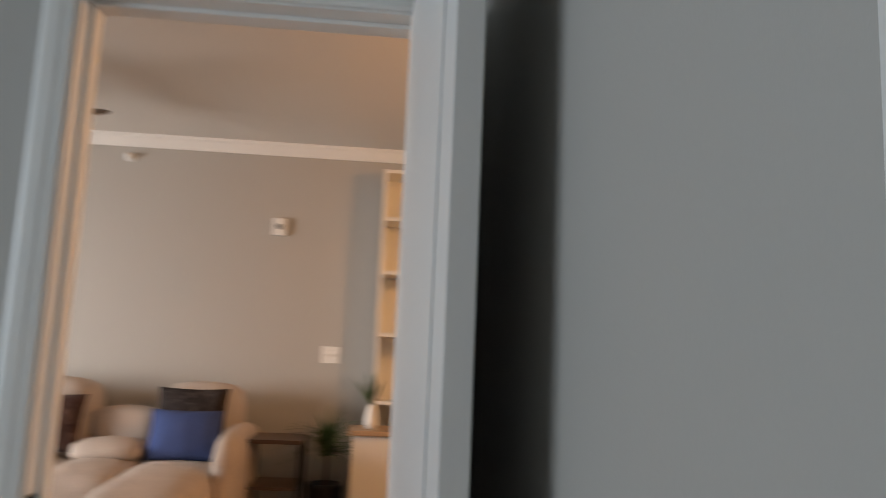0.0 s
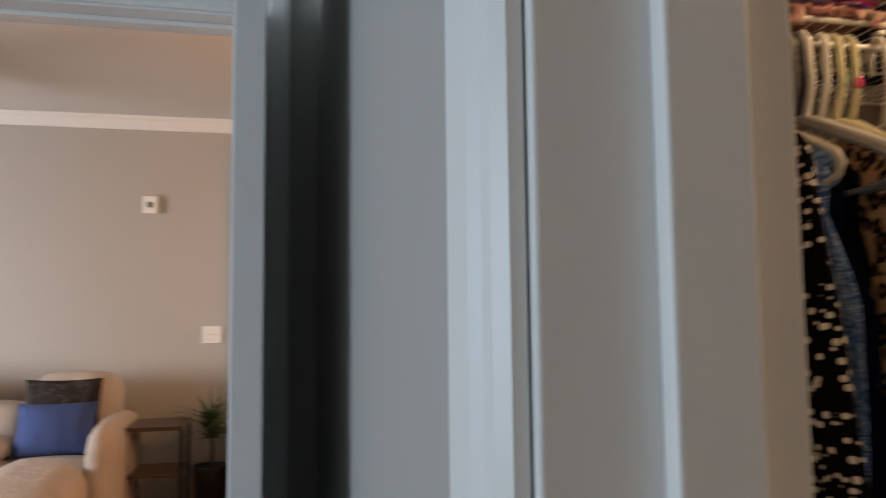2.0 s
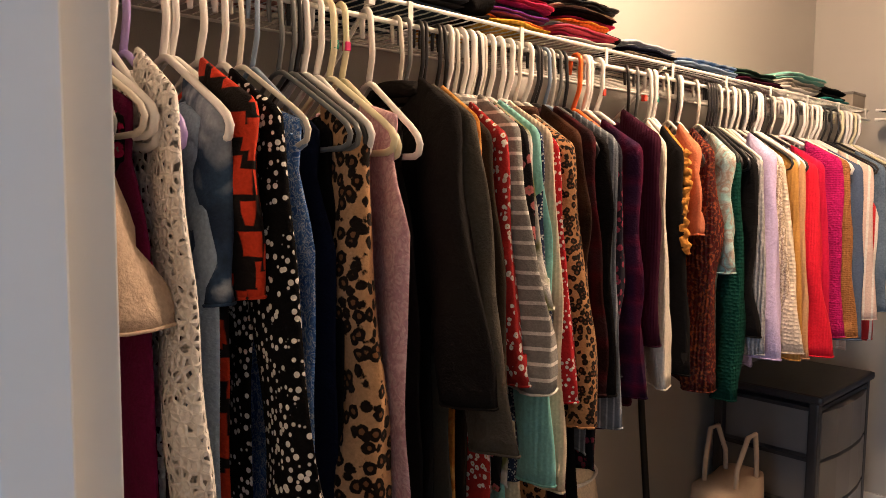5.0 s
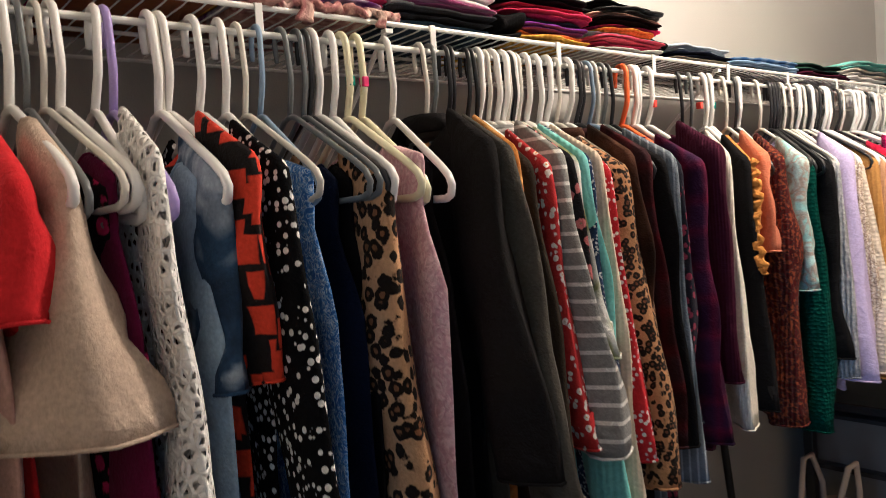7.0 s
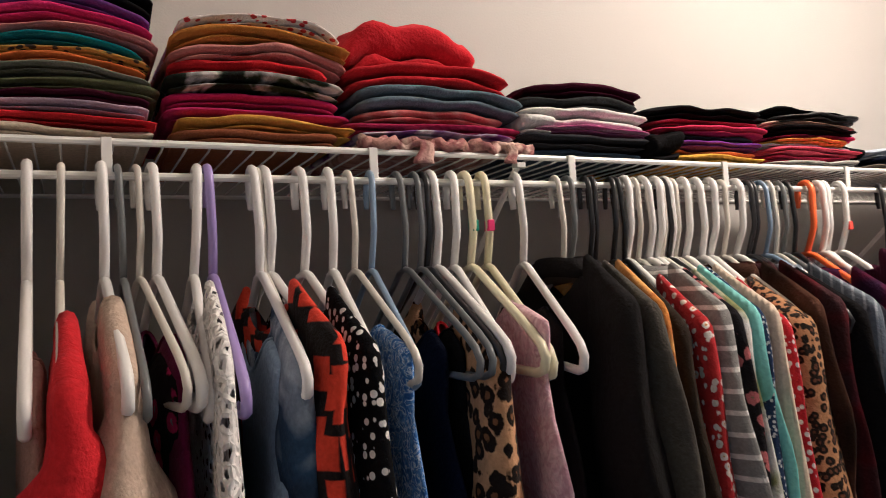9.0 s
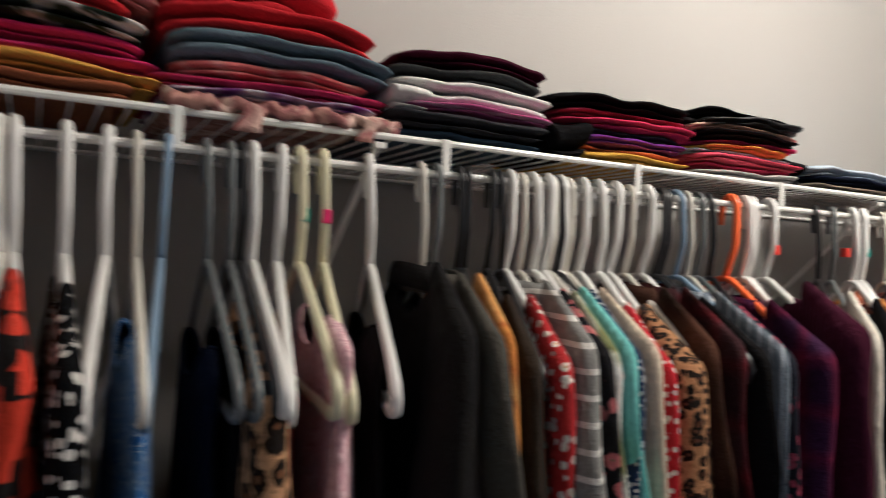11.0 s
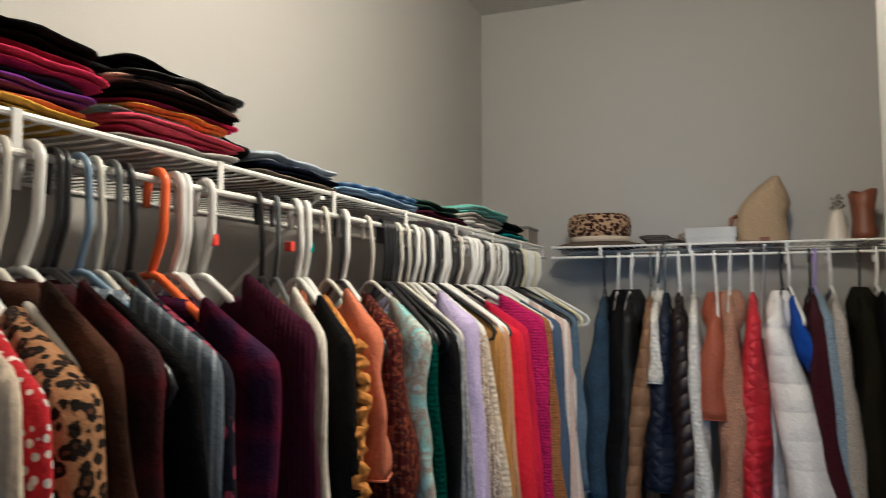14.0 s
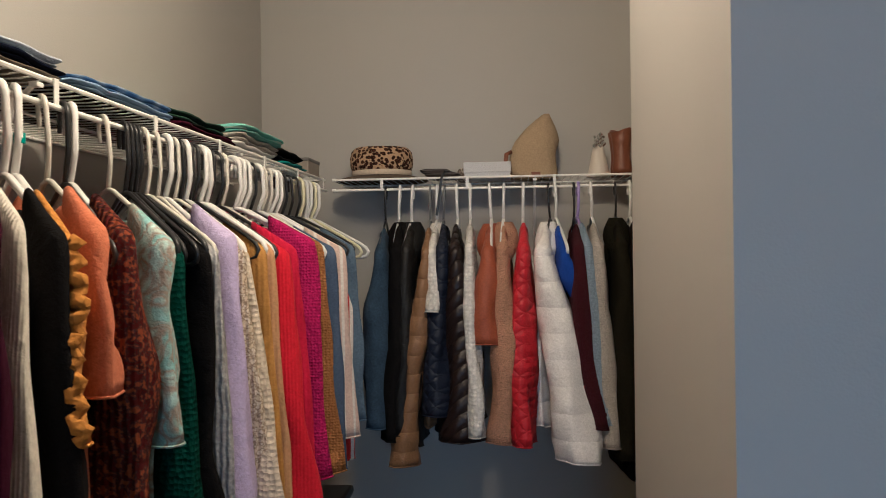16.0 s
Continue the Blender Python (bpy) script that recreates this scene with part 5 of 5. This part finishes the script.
ct = thing("plastic_carton", "clear grey plastic storage box", "box", (3.46, 1.02, SZ))
b = boxed(-0.075, 0.075, -0.06, 0.06, 0, 0.075, bevel=0.004)
part("body", b, mat("beige_carton", (0.30, 0.26, 0.21), 0.35, vary=0.2, grain=40), ct)
part("lid", boxed(-0.078, 0.078, -0.063, 0.063, 0.068, 0.080, bevel=0.003), SMOKE, ct)

# stack of spare white hangers hanging sideways in the corner
for k in range(4):
    hanger((3.10 + 0.040 * k, 0.896, RODZ), -40 + 9 * k, "white" if k != 2 else "cream", 0)

# clips on the cream and white clip hangers
for x, y, z, col, word in ((0.722, 0.876, 1.722, (0.02, 0.24, 0.16), "green"), (0.746, 0.876, 1.722, (0.62, 0.02, 0.14), "pink"), (1.474, 0.877, 1.715, (0.75, 0.06, 0.03), "red"), (1.656, 0.880, 1.718, (0.75, 0.06, 0.03), "red"), (1.712, 0.880, 1.720, (0.02, 0.30, 0.26), "teal")):
    c = thing("garment_clip", word + " plastic size clip on a hanger neck", "clip", (x, y, z))
    m_ = mat("clip_" + word, col, 0.35, vary=0.03)
    b = boxed(-0.0048, 0.0048, -0.0068, 0.0058, -0.0075, 0.0075, bevel=0.0015)
    part("clip", b, m_, c)

# ---------------------------------------------------------------- things on the closet floor
tw = thing("drawer_tower", "black plastic drawer tower with smoky clear drawers", "drawer unit", (2.66, 0.78, 0))
for x in (0.0, 0.50):
    for y in (0.0, 0.34):
        part("post", boxed(x, x + 0.035, y, y + 0.035, 0, 0.76, bevel=0.006), BLACKP, tw)
part("top", boxed(-0.012, 0.547, -0.015, 0.387, 0.76, 0.79, bevel=0.012), BLACKP, tw)
for z in (0.02, 0.20, 0.38, 0.56):
    b = bmesh.new()
    loops(b, [[(x, y, zz) for x, y in ((0.04, 0.0), (0.15, -0.018), (0.27, -0.024), (0.39, -0.018), (0.495, 0.0), (0.495, 0.35), (0.04, 0.35))] for zz in (z, z + 0.165)])
    bmesh.ops.recalc_face_normals(b, faces=b.faces)
    part("drawer", b, SMOKE, tw, "smoky clear drawer")
    part("rail", boxed(0.002, 0.53, 0.002, 0.372, z + 0.170, z + 0.186, bevel=0.003), BLACKP, tw)
tb = thing("tote_bag", "beige canvas tote bag with rope handles", "bag", (2.20, 0.87, 0))
b = bmesh.new()
rings = []
for k in range(9):
    q = k / 8
    rings.append([Vector((0.155 * (1 - 0.06 * q) * math.copysign(abs(math.cos(a)) ** 0.5, math.cos(a)), 0.085 * (1 - 0.2 * q) * math.copysign(abs(math.sin(a)) ** 0.5, math.sin(a)), 0.60 * q)) for a in [2 * math.pi * j / 24 for j in range(24)]])
part("body", loops(b, [[v + wrinkle(v, 0.012, 4) for v in r] for r in rings]), PAPER, tb, smooth=True)
for s in (-0.05, 0.05):
    part("handle", sweep(bmesh.new(), [(-0.07, s, 0.56), (-0.065, s, 0.66), (-0.02, s * 1.2, 0.75), (0.03, s * 1.2, 0.75), (0.07, s, 0.66), (0.075, s, 0.56)], 0.008, 8), PAPER, tb, smooth=True)
lb = thing("laundry_bag", "pale cream cloth laundry bag standing on the carpet", "laundry bag", (1.53, 1.05, 0))
rings = []
for w, z in ((0.6, 0.0), (0.92, 0.02), (1.0, 0.20), (1.0, 0.45), (0.97, 0.62), (0.88, 0.74), (0.66, 0.82), (0.34, 0.855), (0.10, 0.862)):
    rings.append([Vector((0.165 * w * math.cos(a), 0.12 * w * math.sin(a), z)) for a in [2 * math.pi * j / 28 for j in range(28)]])
part("body", loops(bmesh.new(), [[v + wrinkle(v, 0.010 if v.z > 0.01 else 0.0, 6) for v in r] for r in rings]), CREAM, lb, smooth=True)
b = sweep(bmesh.new(), [(0.145 * math.cos(2 * math.pi * j / 28), 0.106 * math.sin(2 * math.pi * j / 28), 0.745) for j in range(28)], 0.005, 6, closed=True)
part("drawstring", b, WHITE, lb, "white drawstring cord", smooth=True)
pl = thing("garment_pole", "black metal pole leaning on the back wall", "pole", (2.02, 1.0, 0))
part("tube", sweep(bmesh.new(), [(0, 0, 0.0), (0.11, 0.20, 1.35)], 0.011, 10), BLACKM, pl, smooth=True)
part("foot", sweep(bmesh.new(), [(0, 0, 0.0), (0.002, 0.006, 0.03)], 0.015, 10), BLACKP, pl)

# ---------------------------------------------------------------- living room
sofa = thing("sectional_sofa", "light beige fabric recliner sofa with chaise and console", "sofa", (0, 0, 0))


def cushion(name, x0, x1, y0, y1, z0, z1, r, seed, parent=sofa, cloth=SOFA):
    b = boxed(x0, x1, y0, y1, z0, z1)
    bmesh.ops.subdivide_edges(b, edges=b.edges, cuts=5, use_grid_fill=True)
    c = Vector(((x0 + x1) / 2, (y0 + y1) / 2, (z0 + z1) / 2))
    h = Vector(((x1 - x0) / 2, (y1 - y0) / 2, (z1 - z0) / 2))
    for v in b.verts:
        d = v.co - c
        inner = Vector([max(-(h[i] - r), min(h[i] - r, d[i])) for i in range(3)])
        e = d - inner
        if e.length > 1e-6:
            v.co = c + inner + e.normalized() * r
        puffy = 0.03 * (1 - (d.x / h.x) ** 2) * (1 - (d.y / h.y) ** 2) if abs(d.z) > h.z * 0.9 else 0.02 * (1 - (d.x / h.x) ** 2) * (1 - (d.z / h.z) ** 2) if abs(d.y) > h.y * 0.9 else 0
        v.co += (v.co - c).normalized() * puffy + wrinkle(v.co, 0.008, seed)
    return part(name, b, cloth, parent, smooth=True)


cushion("base", -4.2, -1.93, 4.42, 5.20, 0.06, 0.42, 0.03, 1)
cushion("seat_cushion", -2.75, -1.93, 4.38, 4.98, 0.40, 0.60, 0.07, 2)
cushion("seat_cushion", -3.60, -2.77, 4.38, 4.98, 0.40, 0.60, 0.07, 3)
cushion("back_cushion", -2.72, -1.90, 4.92, 5.26, 0.50, 1.04, 0.10, 4)
cushion("back_cushion", -3.58, -2.74, 4.92, 5.26, 0.50, 1.04, 0.10, 5)
cushion("console_back", -1.91, -1.50, 4.95, 5.22, 0.30, 0.865, 0.04, 6)
cushion("console_lid", -1.90, -1.51, 4.62, 4.95, 0.60, 0.705, 0.045, 7)
cushion("console_box", -1.915, -1.50, 4.20, 4.95, 0.05, 0.60, 0.035, 8)
for yy in (4.36, 4.48):
    for xx in (-1.79, -1.63):
        b = bmesh.new()
        lathe(b, [(0.042, 0.0), (0.042, 0.006), (0.034, 0.006), (0.030, 0.001)], 20, center=(xx, yy, 0.603))
        part("cup_holder", b, CHROME, sofa, "chrome cup holder ring", smooth=True)
cushion("chaise_seat", -1.52, -0.99, 3.75, 4.95, 0.34, 0.605, 0.10, 9)
cushion("chaise_base", -1.50, -0.98, 3.80, 5.20, 0.06, 0.38, 0.03, 10)
cushion("back_cushion", -1.49, -0.985, 4.92, 5.26, 0.50, 1.03, 0.10, 11)
cushion("arm", -1.035, -0.885, 4.30, 5.24, 0.06, 0.795, 0.07, 12)


def pillow(label, at, w, h, cloth, rx, seed):
    t = new("throw_pillow")
    t.matrix_world = pose(*at, rx, 0, 0)
    tagged(t, label, "pillow")
    b = bmesh.new()
    N_ = 12
    grid = {}
    for s in (-1, 1):
        for i in range(N_ + 1):
            for j in range(N_ + 1):
                u, v = i / N_ * 2 - 1, j / N_ * 2 - 1
                edge = (1 - u * u) ** 0.55 * (1 - v * v) ** 0.55 if abs(u) < 1 and abs(v) < 1 else 0
                key = (i, j, s if edge else 0)
                if key not in grid:
                    q = Vector((u * w / 2 * (1 - 0.06 * (1 - v * v)), s * 0.07 * edge, v * h / 2 * (1 - 0.06 * (1 - u * u))))
                    grid[key] = b.verts.new(q + wrinkle(q, 0.015 * (1 if edge else 0), seed))
        for i in range(N_):
            for j in range(N_):
                vs = []
                for a, c in ((i, j), (i + 1, j), (i + 1, j + 1), (i, j + 1)):
                    vs.append(grid.get((a, c, s)) or grid[(a, c, 0)])
                b.faces.new(vs if s < 0 else vs[::-1])
    part("cover", b, cloth, t, smooth=True)
    return t


pillow("crushed brown velvet throw pillow leaning on the sofa", (-2.14, 4.86, 0.79), 0.46, 0.36, f("brownvelvet", (0.075, 0.042, 0.036), "blotch", (0.12, 0.075, 0.065), (0.05, 0.028, 0.024), 1.5), -14, 1)
pillow("dark grey velvet throw pillow behind the blue one", (-1.275, 4.885, 0.83), 0.43, 0.40, f("greyvelvet", (0.045, 0.038, 0.038), "blotch", (0.08, 0.07, 0.07), (0.03, 0.026, 0.026), 2), -10, 2)
pillow("crinkled blue throw pillow on the chaise", (-1.268, 4.73, 0.755), 0.43, 0.31, f("bluepillow", (0.055, 0.085, 0.22)), -18, 3)

st = thing("side_table", "dark wood and black metal side table with shelves", "side table", (-0.74, 4.95, 0))
part("top", boxed(-0.165, 0.165, -0.20, 0.20, 0.715, 0.740, bevel=0.003), TABLEW, st)
part("shelf", boxed(-0.15, 0.15, -0.185, 0.185, 0.44, 0.458, bevel=0.002), TABLEW, st)
part("shelf", boxed(-0.15, 0.15, -0.185, 0.185, 0.14, 0.158, bevel=0.002), TABLEW, st)
for x in (-0.155, 0.155):
    for y in (-0.185, 0.185):
        part("leg", boxed(x - 0.011, x + 0.011, y - 0.011, y + 0.011, 0, 0.714), BLACKM, st)

pt = thing("potted_palm", "green spiky-leaved plant in a dark pot", "plant", (-0.44, 5.08, 0))
b = bmesh.new()
lathe(b, [(0.002, 0), (0.085, 0.0), (0.115, 0.42), (0.118, 0.44), (0.105, 0.44), (0.10, 0.41), (0.002, 0.41)], 24)
part("pot", b, BLACKP, pt, smooth=True)
part("stem", sweep(bmesh.new(), [(0, 0, 0.41), (0.01, 0, 0.55), (-0.01, 0.01, 0.70)], 0.012, 8), TABLEW, pt)
b = bmesh.new()
rr = random.Random(11)
for k in range(150):
    az, up, ln = rr.uniform(0, 6.28), rr.uniform(0.1, 1.3), rr.uniform(0.20, 0.36)
    base = Vector((rr.uniform(-0.02, 0.02), rr.uniform(-0.02, 0.02), rr.uniform(0.60, 0.74)))
    prev = None
    side = Vector((-math.sin(az), math.cos(az), 0))
    for s in range(5):
        q = s / 4
        p_ = base + Vector((math.cos(az) * math.cos(up), math.sin(az) * math.cos(up), math.sin(up))) * ln * q + Vector((0, 0, -0.12 * q * q))
        wd = 0.009 * (1 - q) + 0.0006
        pair = (b.verts.new(p_ - side * wd), b.verts.new(p_ + side * wd + Vector((0, 0, 0.002))))
        if prev:
            b.faces.new((prev[0], prev[1], pair[1], pair[0]))
        prev = pair
part("leaves", b, LEAF, pt)

wc = thing("console_cabinet", "white painted low cabinet with a wooden top", "cabinet", (-0.02, 4.85, 0))
part("body", boxed(-0.25, 0.45, -0.17, 0.17, 0, 0.79, bevel=0.004), TRIM, wc)
part("top", boxed(-0.27, 0.47, -0.19, 0.19, 0.7905, 0.82, bevel=0.004), mat("light_oak", (0.42, 0.29, 0.18), 0.45, vary=0.2, grain=20), wc)
tc_ = thing("tall_shelf", "tall white open shelving unit against the wall", "shelf unit", (0.20, 5.22, 0))
part("side", boxed(-0.36, -0.335, -0.15, 0.15, 0, 2.55, bevel=0.002), TRIM, tc_)
part("side", boxed(0.40, 0.425, -0.15, 0.15, 0, 2.55, bevel=0.002), TRIM, tc_)
part("back", boxed(-0.335, 0.40, 0.135, 0.149, 0, 2.55), TRIM, tc_)
for z in (0.05, 0.50, 0.95, 1.40, 1.82, 2.19, 2.525):
    part("shelf_board", boxed(-0.3345, 0.3995, -0.148, 0.134, z, z + 0.024), TRIM, tc_)
vs_ = thing("flower_vase", "white vase with green sprigs", "vase", (-0.16, 4.80, 0.8205))
b = bmesh.new()
lathe(b, [(0.002, 0), (0.035, 0.0), (0.045, 0.05), (0.03, 0.12), (0.022, 0.15), (0.018, 0.15), (0.002, 0.10)], 20)
part("body", b, PLATE, vs_, smooth=True)
b = bmesh.new()
for k in range(26):
    az, up, ln = rr.uniform(0, 6.28), rr.uniform(0.8, 1.5), rr.uniform(0.12, 0.24)
    d = Vector((math.cos(az) * math.cos(up), math.sin(az) * math.cos(up), math.sin(up)))
    s_ = Vector((-math.sin(az), math.cos(az), 0)) * 0.008
    a0, a1, a2 = Vector((0, 0, 0.13)), Vector((0, 0, 0.13)) + d * ln * 0.6, Vector((0, 0, 0.13)) + d * ln
    b.faces.new([b.verts.new(q) for q in (a0, a1 - s_, a2, a1 + s_)])
part("sprigs", b, LEAF, vs_)

det = thing("wall_sounder", "small white wall alarm with a round grille", "alarm", (-0.887, LRY - 0.0005, 2.155))
part("housing", boxed(-0.048, 0.048, -0.03, 0, -0.062, 0.062, bevel=0.008), PLATE, det)
b = bmesh.new()
lathe(b, [(0.001, 0), (0.022, 0.0), (0.022, 0.003), (0.001, 0.004)], 20)
bmesh.ops.transform(b, matrix=pose(0, -0.0295, 0.0, 90), verts=b.verts)
part("grille", b, HANGG, det)
t_ = switch_plate((-0.472, LRY - 0.0005, 1.262), 2, 0.125)
sp = thing("fire_sprinkler", "white round sidewall fire sprinkler", "sprinkler", (-1.974, LRY - 0.0005, 2.603))
b = bmesh.new()
lathe(b, [(0.001, 0), (0.036, 0.0), (0.034, 0.008), (0.016, 0.012), (0.014, 0.04), (0.020, 0.045), (0.001, 0.046)], 20)
bmesh.ops.transform(b, matrix=pose(0, 0, 0, 90), verts=b.verts)
part("escutcheon", b, PLATE, sp, smooth=True)

fan = thing("ceiling_fan", "dark brown wooden-bladed ceiling fan at rest", "ceiling fan", (-2.27, 3.87, 0))
b = bmesh.new()
lathe(b, [(0.002, 2.38), (0.07, 2.385), (0.10, 2.42), (0.10, 2.48), (0.06, 2.52), (0.014, 2.53), (0.014, 2.70), (0.06, 2.72), (0.065, LRC - 0.001), (0.002, LRC - 0.001)], 24)
part("motor", b, BLACKM, fan, smooth=True)
for k in range(5):
    b = bmesh.new()
    outl = [(0.10, -0.03), (0.16, -0.055), (0.60, -0.068), (0.66, -0.058), (0.69, -0.02), (0.69, 0.02), (0.66, 0.058), (0.60, 0.068), (0.16, 0.055), (0.10, 0.03)]
    loops(b, [[(x, y, z + y * 0.5) for x, y in outl] for z in (2.445, 2.453)])
    bmesh.ops.recalc_face_normals(b, faces=b.faces)
    bmesh.ops.transform(b, matrix=pose(0, 0, 0, 0, 0, k * 72 - 2), verts=b.verts)
    part("blade", b, TABLEW, fan, "dark wood fan blade")
